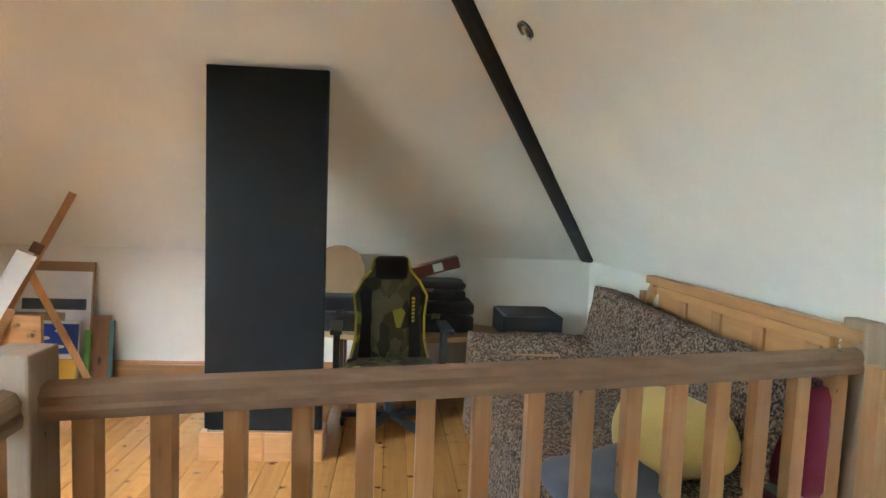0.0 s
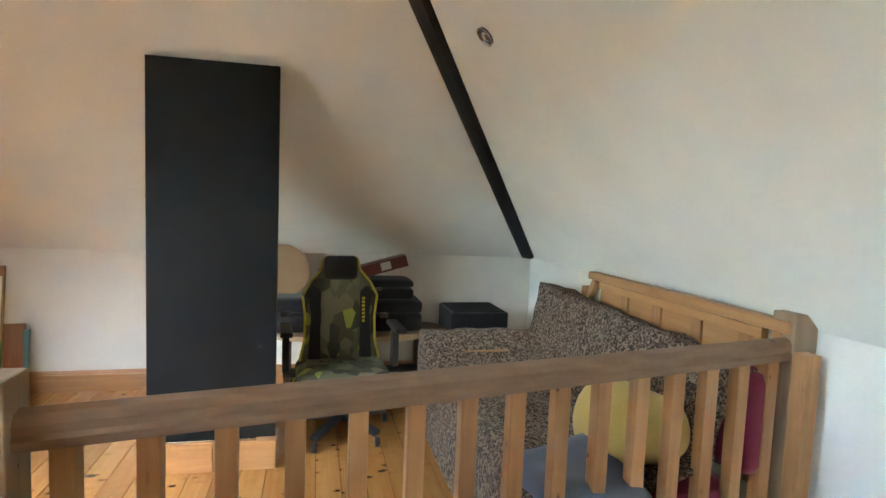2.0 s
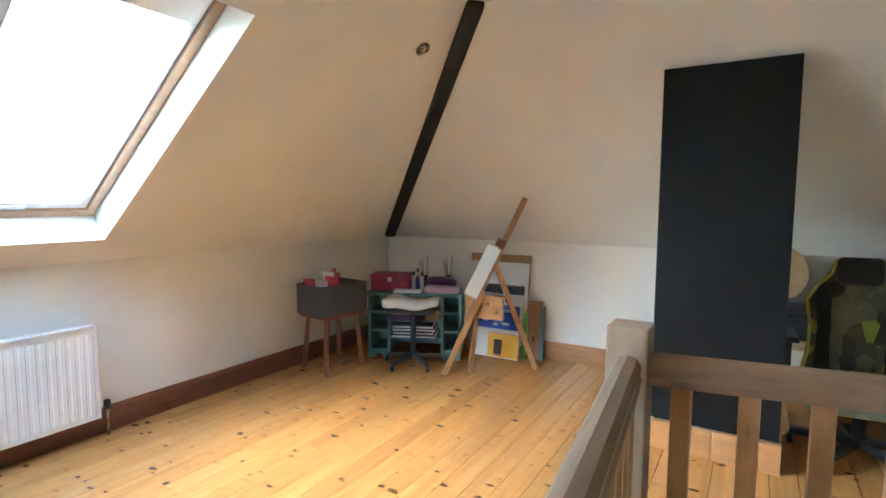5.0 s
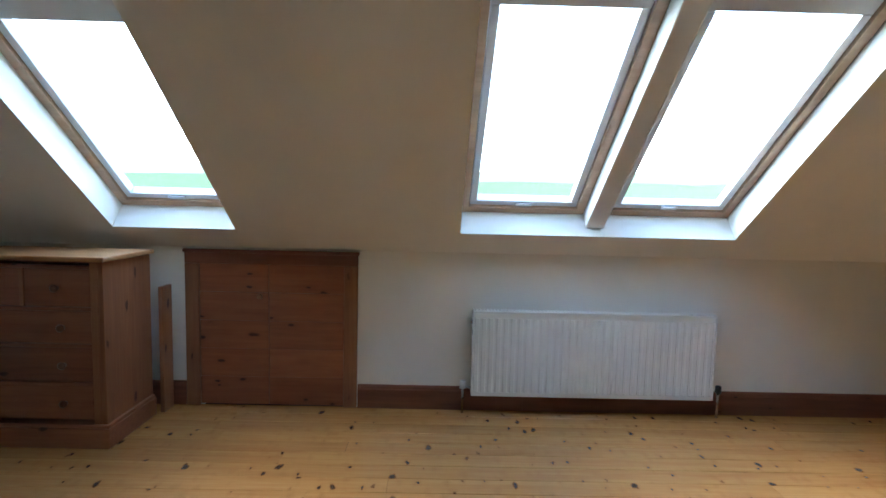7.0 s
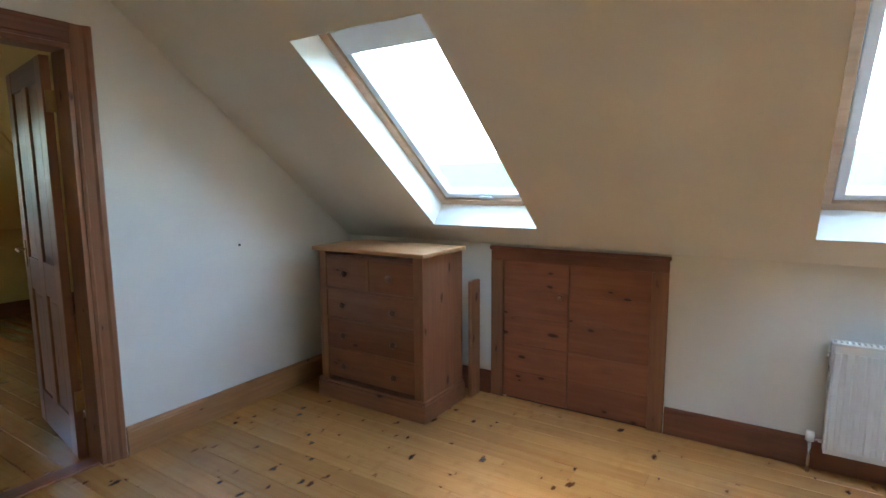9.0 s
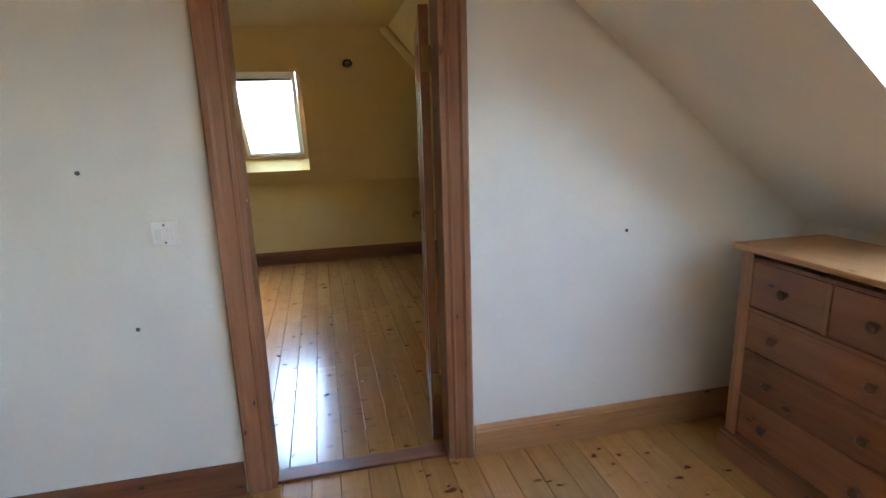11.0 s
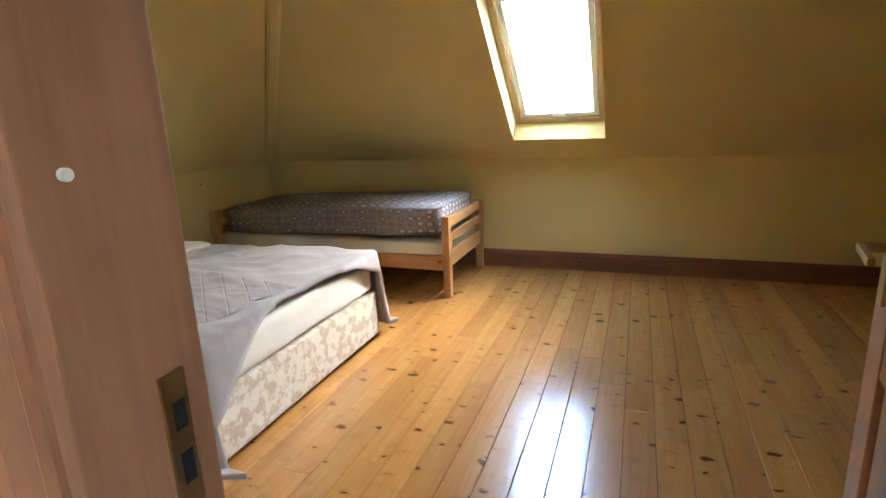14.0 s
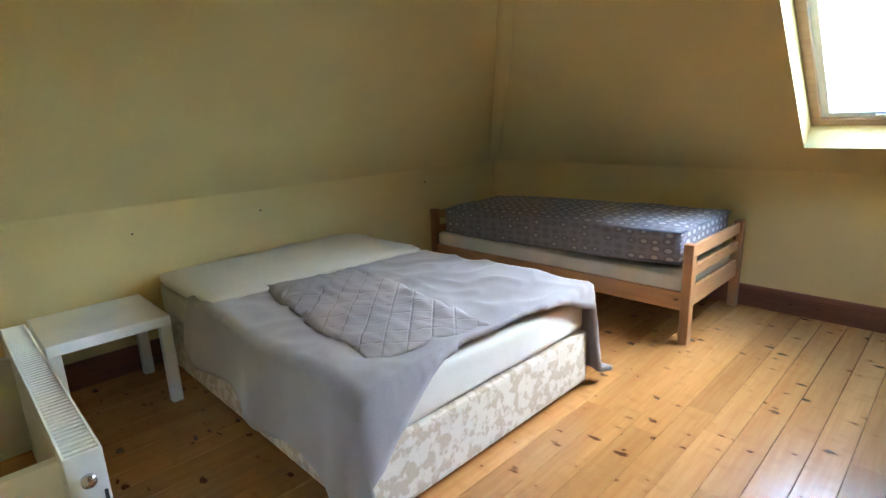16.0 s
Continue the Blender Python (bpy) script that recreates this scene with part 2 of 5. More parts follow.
def quilt():
    m, n, l, b = mat_base("quilted_cotton", 0.9)
    v = coords(n, l, (1, 1, 0))
    rot = n.new("ShaderNodeMapping")
    rot.inputs["Rotation"].default_value = (0, 0, radians(45))
    l.new(v, rot.inputs[0])
    br = n.new("ShaderNodeTexBrick")
    br.offset = 0
    br.inputs["Scale"].default_value, br.inputs["Mortar Size"].default_value = 4.5, 0.03
    br.inputs["Brick Width"].default_value, br.inputs["Row Height"].default_value = 0.4, 0.4
    br.inputs["Mortar Smooth"].default_value = 1.0
    l.new(rot.outputs[0], br.inputs["Vector"])
    l.new(ramp(n, l, tex_noise(n, l, v, 5, 3), [(0.3, (0.33, 0.29, 0.285)), (0.7, (0.40, 0.355, 0.345))]), b.inputs["Base Color"])
    inv = n.new("ShaderNodeMath")
    inv.operation = "SUBTRACT"
    inv.inputs[0].default_value = 1.0
    l.new(br.outputs["Fac"], inv.inputs[1])
    bump(n, l, b, inv.outputs[0], 0.4, 0.012)
    return m


def glass():
    m, n, l, b = mat_base("window_glass", 0.02)
    b.inputs["Transmission Weight"].default_value = 1.0
    b.inputs["IOR"].default_value = 1.1
    b.inputs["Base Color"].default_value = (0.97, 0.98, 0.98, 1)
    return m


M_BOARD.node_tree.nodes["Principled BSDF"].inputs["Specular IOR Level"].default_value = 0.2
M_DAMASK, M_TICK, M_QUILT, M_GLASS = damask(), ticking(), quilt(), glass()


# ---- builders ----
def box(bm, x0, x1, y0, y1, z0, z1, bev=0.0, m=None):
    """A box, with chamfered edges where bev is given."""
    mat = Matrix.Translation(((x0 + x1) / 2, (y0 + y1) / 2, (z0 + z1) / 2)) @ Matrix.Diagonal((x1 - x0, y1 - y0, z1 - z0, 1))
    r = bmesh.ops.create_cube(bm, size=1, matrix=mat)
    vs = r["verts"]
    if bev:
        es = list({e for v in vs for e in v.link_edges})
        rb = bmesh.ops.bevel(bm, geom=es, offset=bev, segments=2, profile=0.6, affect="EDGES")
        vs = [v for v in rb["verts"]]
    if m is not None:
        bmesh.ops.transform(bm, matrix=m, verts=list(set(vs)))
    return bm


def cyl(bm, a, b, r0, r1=None, seg=16):
    """A rod from a to b."""
    a, b = Vector(a), Vector(b)
    d = b - a
    m = Matrix.Translation((a + b) / 2) @ d.to_track_quat("Z", "Y").to_matrix().to_4x4()
    bmesh.ops.create_cone(bm, cap_ends=True, segments=seg, radius1=r0, radius2=r0 if r1 is None else r1, depth=d.length, matrix=m)
    return bm


def bar(bm, a, b, w, t, bev=0.003):
    """A straight batten of section w by t from a to b."""
    a, b = Vector(a), Vector(b)
    d = b - a
    m = Matrix.Translation((a + b) / 2) @ d.to_track_quat("Z", "X").to_matrix().to_4x4()
    return box(bm, -w / 2, w / 2, -t / 2, t / 2, -d.length / 2, d.length / 2, bev, m)


def prism(bm, pts, axis, lo, hi):
    """A polygon in the plane across axis, drawn out from lo to hi."""
    def put(p, h):
        return {"x": (h, p[0], p[1]), "y": (p[0], h, p[1]), "z": (p[0], p[1], h)}[axis]
    a = [bm.verts.new(put(p, lo)) for p in pts]
    b = [bm.verts.new(put(p, hi)) for p in pts]
    bm.faces.new(a)
    bm.faces.new(b[::-1])
    for i in range(len(pts)):
        j = (i + 1) % len(pts)
        bm.faces.new((a[i], b[i], b[j], a[j]))
    bmesh.ops.recalc_face_normals(bm, faces=bm.faces)
    return bm


def part(name, bm, material, parent=None, label="", smooth=False):
    me = bpy.data.meshes.new(name)
    if smooth:
        for f in bm.faces:
            f.smooth = True
    bm.to_mesh(me)
    bm.free()
    me.materials.append(material)
    ob = new(name, me)
    if parent:
        ob.parent = parent
    if label:
        ob["label"] = label
    return ob


def thing(name, m, label, category, group=""):
    e = new(name)
    e.empty_display_size = 0.1
    e.matrix_basis = m
    return tagged(e, label, category, group)


def B(*a, **k):
    return box(bmesh.new(), *a, **k)


def structure(name, bm, material, label):
    return tagged(part(name, bm, material), label, "structure", kind="structure")


def sheet(nx, ny, f, thick=0.012):
    """A cloth of nx by ny cells laid where f(u, v) says, with a thickness below it."""
    bm = bmesh.new()
    g = [[bm.verts.new(f(i / nx, j / ny)) for j in range(ny + 1)] for i in range(nx + 1)]
    for i in range(nx):
        for j in range(ny):
            bm.faces.new((g[i][j], g[i + 1][j], g[i + 1][j + 1], g[i][j + 1]))
    bmesh.ops.recalc_face_normals(bm, faces=bm.faces)
    if thick:
        bmesh.ops.solidify(bm, geom=bm.faces[:], thickness=thick)
    return bm


def cushion(bm, x0, x1, y0, y1, z0, z1, r=0.05, seg=4, sag=0.0, seed=0.0):
    """A padded block with round edges and an uneven face."""
    mat = Matrix.Translation(((x0 + x1) / 2, (y0 + y1) / 2, (z0 + z1) / 2)) @ Matrix.Diagonal((x1 - x0, y1 - y0, z1 - z0, 1))
    b2 = bmesh.new()
    bmesh.ops.create_cube(b2, size=1, matrix=mat)
    bmesh.ops.subdivide_edges(b2, edges=b2.edges[:], cuts=7, use_grid_fill=True)
    for v in b2.verts:
        c = v.co
        q = Vector((min(max(c.x, x0 + r), x1 - r), min(max(c.y, y0 + r), y1 - r), min(max(c.z, z0 + r), z1 - r)))
        d = c - q
        if d.length > 1e-6:
            v.co = q + d.normalized() * r
        if sag:
            v.co += Vector((0, 0, sag)) * noise.noise(c * 5 + Vector((seed, 0, 0)))
    me = bpy.data.meshes.new("tmp")
    b2.to_mesh(me)
    b2.free()
    bm.from_mesh(me)
    bpy.data.meshes.remove(me)
    return bm


# ---- the large structure ----
EAST, NORTH, EAST2, SOUTH = 5.30, 7.35, 5.62, -4.12
TW, TE, TN, TS = 0.78, 1.05, 0.85, 0.868
KNEE, KNEE2 = 1.0, 0.93
CEIL, CEIL2 = 2.42, 2.32


def slope(name, origin, along, across, tan, smax, vlen, holes, material, label, thick=0.235):
    """A sloping roof lining with real openings: s runs up the slope, v along the wall."""
    o, a, v = Vector(origin), Vector(along), Vector(across)
    c = 1 / math.sqrt(1 + tan * tan)
    u = (a * c + Vector((0, 0, tan * c))).normalized()
    nrm = Vector((0, 0, c)) - a * (tan * c)
    m = Matrix((u, v, nrm)).transposed().to_4x4()
    m.translation = o
    ss = sorted({0.0, smax, *[h[0] for h in holes], *[h[1] for h in holes]})
    vs = sorted({0.0, vlen, *[h[2] for h in holes], *[h[3] for h in holes]})
    bm = bmesh.new()
    for s0, s1 in zip(ss, ss[1:]):
        for v0, v1 in zip(vs, vs[1:]):
            if any(h[0] - 1e-6 <= s0 and s1 <= h[1] + 1e-6 and h[2] - 1e-6 <= v0 and v1 <= h[3] + 1e-6 for h in holes):
                continue
            box(bm, s0, s1, v0, v1, 0, thick)
    bmesh.ops.remove_doubles(bm, verts=bm.verts[:], dist=1e-5)
    seen = {}
    for f in bm.faces:
        k = tuple(round(x, 4) for x in f.calc_center_median())
        seen.setdefault(k, []).append(f)
    bmesh.ops.delete(bm, geom=[f for fs in seen.values() if len(fs) > 1 for f in fs], context="FACES_ONLY")
    bmesh.ops.recalc_face_normals(bm, faces=bm.faces[:])
    bmesh.ops.transform(bm, matrix=m, verts=bm.verts[:])
    structure(name, bm, material, label)
    return m


cw, cs = math.sqrt(1 + TW * TW), math.sqrt(1 + TS * TS)
HW, HW1 = (0.165 * cw, 1.41 * cw), (0.155 * cw, 1.31 * cw)
SINGLE, PAIR = (0.885, 1.60), (2.92, 4.545)
WEST_M = slope("ceiling_west", (0, 0, KNEE), (1, 0, 0), (0, 1, 0), TW, 2.45, NORTH,
               [(*HW1, *SINGLE), (*HW, *PAIR)], M_WALL, "cream plastered sloping ceiling with roof windows")
slope("ceiling_north", (0, NORTH, KNEE), (0, -1, 0), (1, 0, 0), TN, 2.3, EAST, [], M_WALL, "cream plastered sloping ceiling at the gable end")
slope("ceiling_east", (EAST, 0, KNEE), (-1, 0, 0), (0, 1, 0), TE, 2.1, NORTH, [], M_WALL, "cream plastered sloping ceiling over the sofa")
HS = (0.18 * cs, 1.245 * cs)
SOUTH_M = slope("ceiling_south", (0, SOUTH, KNEE2), (0, 1, 0), (1, 0, 0), TS, 2.3, EAST2, [(*HS, 2.43, 3.125)], M_YELLOW, "yellow plastered sloping ceiling with a roof window")
slope("ceiling_west_bedroom", (0, SOUTH, KNEE2), (1, 0, 0), (0, 1, 0), 0.82, 2.4, -0.13 - SOUTH, [], M_YELLOW, "yellow plastered sloping ceiling")
slope("ceiling_east_bedroom", (EAST2, SOUTH, KNEE2), (-1, 0, 0), (0, 1, 0), 0.95, 2.3, -0.13 - SOUTH, [], M_YELLOW, "yellow plastered sloping ceiling over the beds")
structure("ceiling", B(1.2, 4.6, 0, 6.3, CEIL, CEIL + 0.1), M_CEIL, "flat white plaster ceiling")
structure("ceiling_bedroom", B(1.2, 4.8, -3.2, -0.13, CEIL2, CEIL2 + 0.1), M_YELLOW, "flat pale yellow plaster ceiling")

# low walls under the slopes
bm = B(-0.2, 0, -0.0, 1.315, -0.2, KNEE)
box(bm, -0.2, 0, 2.225, NORTH + 0.2, -0.2, KNEE)
box(bm, -0.2, 0, 1.315, 2.225, 0.915, KNEE)
structure("wall_west", bm, M_WALL, "low cream plaster wall under the roof windows")
structure("wall_north", B(0, EAST, NORTH, NORTH + 0.2, -0.2, KNEE), M_WALL, "low cream plaster wall behind the easel and board")
structure("wall_east", B(EAST, EAST + 0.2, 0, NORTH + 0.2, -0.2, KNEE), M_WALL, "low cream plaster wall behind the sofa")
structure("wall_south", B(0, EAST2, SOUTH - 0.2, SOUTH, -0.2, KNEE2), M_YELLOW, "low yellow plaster wall under the roof window")
structure("wall_east_bedroom", B(EAST2, EAST2 + 0.2, SOUTH - 0.2, -0.13, -0.2, KNEE2), M_YELLOW, "low yellow plaster wall at the bed heads")
structure("wall_west_bedroom", B(-0.2, 0, SOUTH - 0.2, -0.13, -0.2, KNEE2), M_YELLOW, "low yellow plaster wall")
bm = B(-0.9, -0.85, 1.2, 2.4, -0.2, 1.0)
box(bm, -0.85, -0.2, 1.2, 1.25, -0.2, 1.0)
box(bm, -0.85, -0.2, 2.35, 2.4, -0.2, 1.0)
box(bm, -0.9, -0.2, 1.2, 2.4, 1.0, 1.05)
box(bm, -0.9, -0.2, 1.2, 2.4, -0.25, -0.2)
structure("roof_void", bm, M_DARKWOOD, "dark back of the eaves cupboard")

# the wall with the door, one leaf of plaster to each room
DX0, DX1, DZ = 1.812, 2.64, 2.035
for nm, y0, y1, mat, lab in (("wall_partition", -0.064, 0.0, M_WALL, "white plastered partition wall with the doorway"),
                             ("wall_partition_bedroom", -0.13, -0.066, M_YELLOW, "yellow plastered back of the partition wall")):
    bm = bmesh.new()
    prism(bm, [(0, -0.1), (DX0, -0.1), (DX0, 2.46), (0, 1.03)], "y", y0, y1)
    prism(bm, [(DX0, DZ), (DX1, DZ), (DX1, 2.5), (DX0, 2.46)], "y", y0, y1)
    prism(bm, [(DX1, -0.1), (EAST2, -0.1), (EAST2, 1.03), (4.2, 2.5), (DX1, 2.5)], "y", y0, y1)
    structure(nm, bm, mat, lab)

# skirting boards
def skirting(name, a, b, n, material, h=0.15, lab="dark stained pine skirting board with a moulded top"):
    """A board with a stepped, rounded top from a to b, standing out along n."""
    a, b, n = Vector((*a, 0)), Vector((*b, 0)), Vector((*n, 0))
    bm = bmesh.new()
    prof = [(0, 0), (0.02, 0), (0.02, h - 0.03), (0.016, h - 0.022), (0.016, h - 0.014), (0.009, h), (0, h)]
    rows = [[bm.verts.new(p + n * q[0] + Vector((0, 0, q[1]))) for q in prof] for p in (a, b)]
    for i in range(len(prof)):
        j = (i + 1) % len(prof)
        bm.faces.new((rows[0][i], rows[1][i], rows[1][j], rows[0][j]))
    bm.faces.new(rows[0])
    bm.faces.new(rows[1][::-1])
    bmesh.ops.recalc_face_normals(bm, faces=bm.faces[:])
    structure(name, bm, material, lab)


skirting("baseboard_west", (0, 2.305), (0, NORTH), (1, 0), M_STAIN_Y)
skirting("baseboard_west_corner", (0, 0.02), (0, 1.23), (1, 0), M_STAIN_Y)
skirting("baseboard_north", (0.02, NORTH), (EAST, NORTH), (0, -1), M_PINE_X, lab="honey pine skirting board with knots")
skirting("baseboard_east", (EAST, 0.02), (EAST, NORTH - 0.02), (-1, 0), M_PINE_Y)
skirting("baseboard_partition", (0.02, 0), (1.718, 0), (0, 1), M_PINE_X, lab="honey pine skirting board with knots")
skirting("baseboard_partition_east", (2.735, 0), (EAST - 0.02, 0), (0, 1), M_STAIN_X)
skirting("baseboard_bedroom_south", (0, SOUTH), (EAST2, SOUTH), (0, 1), M_STAIN_X)
skirting("baseboard_bedroom_west", (0, SOUTH + 0.02), (0, -0.15), (1, 0), M_STAIN_Y)
skirting("baseboard_bedroom_east", (EAST2, SOUTH + 0.02), (EAST2, -0.15), (-1, 0), M_STAIN_Y)


# roof windows
HEADER = 0.15


def roof_window(name, m, s0, s1, v0, v1, label, blind=False):
    """A pivoting roof window set at the outside of the slope: frame, sash, pane, ventilation bar."""
    win = thing(name, m @ pose(0, 0, 0.03), label, "roof window", "roof windows")
    win["kind"] = "structure"
    t = 0.05
    bm = bmesh.new()
    box(bm, s0, s0 + t, v0, v1, 0.13, 0.21, 0.004)
    box(bm, s1 - t, s1, v0, v1, 0.13, 0.21, 0.004)
    box(bm, s0 + t, s1 - t, v0, v0 + t, 0.13, 0.21, 0.004)
    box(bm, s0 + t, s1 - t, v1 - t, v1, 0.13, 0.21, 0.004)
    part("frame", bm, M_WINWOOD, win, "pine window frame")
    bm = bmesh.new()
    a, q = t + 0.004, 0.04
    box(bm, s0 + a, s0 + a + q, v0 + a, v1 - a, 0.145, 0.20, 0.006)
    box(bm, s1 - a - q - HEADER, s1 - a, v0 + a, v1 - a, 0.145, 0.20, 0.006)
    box(bm, s0 + a + q, s1 - a - q - HEADER, v0 + a, v0 + a + q, 0.145, 0.20, 0.006)
    box(bm, s0 + a + q, s1 - a - q - HEADER, v1 - a - q, v1 - a, 0.145, 0.20, 0.006)
    part("sash", bm, M_WINGREY, win, "pale grey painted sash")
    g = part("pane", B(s0 + a + q - 0.01, s1 - a - q - HEADER + 0.01, v0 + a + q - 0.01, v1 - a - q + 0.01, 0.178, 0.186), M_GLASS, win, "clear glass pane")
    g.visible_shadow = False
    bm = B(s1 - a - 0.045, s1 - a - 0.012, v0 + a + 0.03, v1 - a - 0.03, 0.125, 0.145, 0.006)
    part("ventilation_bar", bm, M_CHROME, win, "grey metal ventilation bar")
    if blind:
        part("blind", B(s1 - a - q - HEADER - 0.04, s1 - a - q - HEADER - 0.003, v0 + a + q, v1 - a - q, 0.15, 0.175, 0.005), M_NAVY, win, "dark rolled blind")
    part("latch", B(s0 + a + 0.004, s0 + a + 0.03, (v0 + v1) / 2 - 0.05, (v0 + v1) / 2 + 0.05, 0.135, 0.146, 0.004), M_CHROME, win, "small grey latch")
    return win


MUL = (3.665, 3.775)
roof_window("window_1", WEST_M, *HW1, *SINGLE, "pine and grey roof window above the chest")
roof_window("window_2", WEST_M, *HW, PAIR[0], MUL[0], "pine and grey roof window above the radiator")
roof_window("window_3", WEST_M, *HW, MUL[1], PAIR[1], "pine and grey roof window above the radiator")
roof_window("window_4", SOUTH_M @ Matrix.Identity(4), *HS, 2.43, 3.125, "pine roof window with a dark rolled blind in the yellow bedroom", True)
bm = B(HW[0] - 0.0, HW[1], *MUL, 0.06, 0.24, 0.008)
bmesh.ops.transform(bm, matrix=WEST_M, verts=bm.verts[:])
structure("trim_mullion", bm, M_REVEAL, "white boxed rafter between the paired roof windows")


# hip rafters
def hip(name, a, b, material, w, label):
    bm = bmesh.new()
    a, b = Vector(a), Vector(b)
    d = b - a
    m = Matrix.Translation(a) @ d.to_track_quat("Z", "X").to_matrix().to_4x4()
    box(bm, -w / 2, w / 2, -w / 2, w / 2, 0, d.length, w * 0.3, m)
    for v in bm.verts:
        v.co += Vector((1, 1, 1)) * 0.006 * noise.noise(v.co * 6)
    ob = tagged(part(name, bm, material), label, "beam", kind="structure")
    return ob


def hip_end(k, ta, tb, z0, sx, sy, ox, oy, z):
    return (ox + sx * (z - z0) / ta, oy + sy * (z - z0) / tb, z)


hip("beam_west", hip_end(0, TW, TN, KNEE, 1, -1, 0, NORTH, 1.03), hip_end(0, TW, TN, KNEE, 1, -1, 0, NORTH, 2.45), M_BLACK, 0.11, "black painted hip rafter with a worn face")
hip("beam_east", hip_end(0, TE, TN, KNEE, -1, -1, EAST, NORTH, 1.03), hip_end(0, TE, TN, KNEE, -1, -1, EAST, NORTH, 2.45), M_BLACK, 0.11, "black painted hip rafter with a rounded foot")
hip("beam_bedroom", hip_end(0, 0.95, TS, KNEE2, -1, 1, EAST2, SOUTH, 0.97), hip_end(0, 0.95, TS, KNEE2, -1, 1, EAST2, SOUTH, 2.35), M_YELLOW, 0.10, "yellow painted hip rafter")
hip("beam_bedroom_west", hip_end(0, 0.82, TS, KNEE2, 1, 1, 0, SOUTH, 0.97), hip_end(0, 0.82, TS, KNEE2, 1, 1, 0, SOUTH, 2.35), M_YELLOW, 0.10, "yellow painted hip rafter")


# ---- doors ----
def door_frame():
    f = thing("door_frame", pose(0, 0, 0), "stained pine door frame with moulded architraves", "door frame")
    f["kind"] = "structure"
    for nm, x0, x1, z0, z1, mat in (("jamb", DX0, DX0 + 0.03, 0, DZ - 0.03, M_FRAME_Z), ("jamb", DX1 - 0.03, DX1, 0, DZ - 0.03, M_FRAME_Z), ("head", DX0, DX1, DZ - 0.03, DZ, M_STAIN_X)):
        part(nm, B(x0 + 0.001, x1 - 0.001, -0.135, 0.005, z0, z1, 0.003), mat, f)
    for side, ya, yb in ((1, 0.0, 1), (-1, -0.13, -1)):
        for nm, x0, x1 in (("architrave", DX0 - 0.085, DX0 + 0.008), ("architrave", DX1 - 0.008, DX1 + 0.085)):
            bm = bmesh.new()
            w = x1 - x0
            inner = x1 if x0 < 2 else x0
            sgn = -1 if x0 < 2 else 1
            pr = [(0, 0), (0, 0.012), (0.012, 0.016), (0.02, 0.012), (0.055, 0.017), (0.066, 0.026), (w - 0.008, 0.026), (w, 0.018), (w, 0)]
            prism(bm, [(inner + sgn * p, ya + yb * q) for p, q in pr], "z", 0, DZ + 0.085)
            part(nm, bm, M_FRAME_Z, f)
        bm = bmesh.new()
        pr = [(0, 0), (0, 0.012), (0.012, 0.016), (0.02, 0.012), (0.055, 0.017), (0.066, 0.0255), (0.085, 0.0255), (0.093, 0.018), (0.093, 0)]
        prism(bm, [(ya + yb * q, DZ - 0.008 + p) for p, q in pr], "x", DX0 + 0.008, DX1 - 0.008)
        part("architrave", bm, M_STAIN_X, f)
    part("threshold", B(DX0 + 0.03, DX1 - 0.03, -0.11, -0.02, 0, 0.014, 0.005), M_STAIN_X, f, "worn wooden threshold strip")
    part("filler_spot", cyl(bmesh.new(), (DX1 - 0.034, -0.030, 1.247), (DX1 - 0.029, -0.030, 1.247), 0.0055, seg=12), M_WHITE, f, "white filler spot")
    sp = part("strike_plate", B(DX1 - 0.034, DX1 - 0.030, -0.105, -0.075, 0.90, 1.05, 0.001), M_BRASS, f, "tarnished brass strike plate")
    part("keyhole", B(DX1 - 0.0352, DX1 - 0.0342, -0.098, -0.084, 0.99, 1.02), M_DARKPL, sp)
    part("keyhole", B(DX1 - 0.0352, DX1 - 0.0342, -0.098, -0.084, 0.93, 0.965), M_DARKPL, sp)


door_frame()


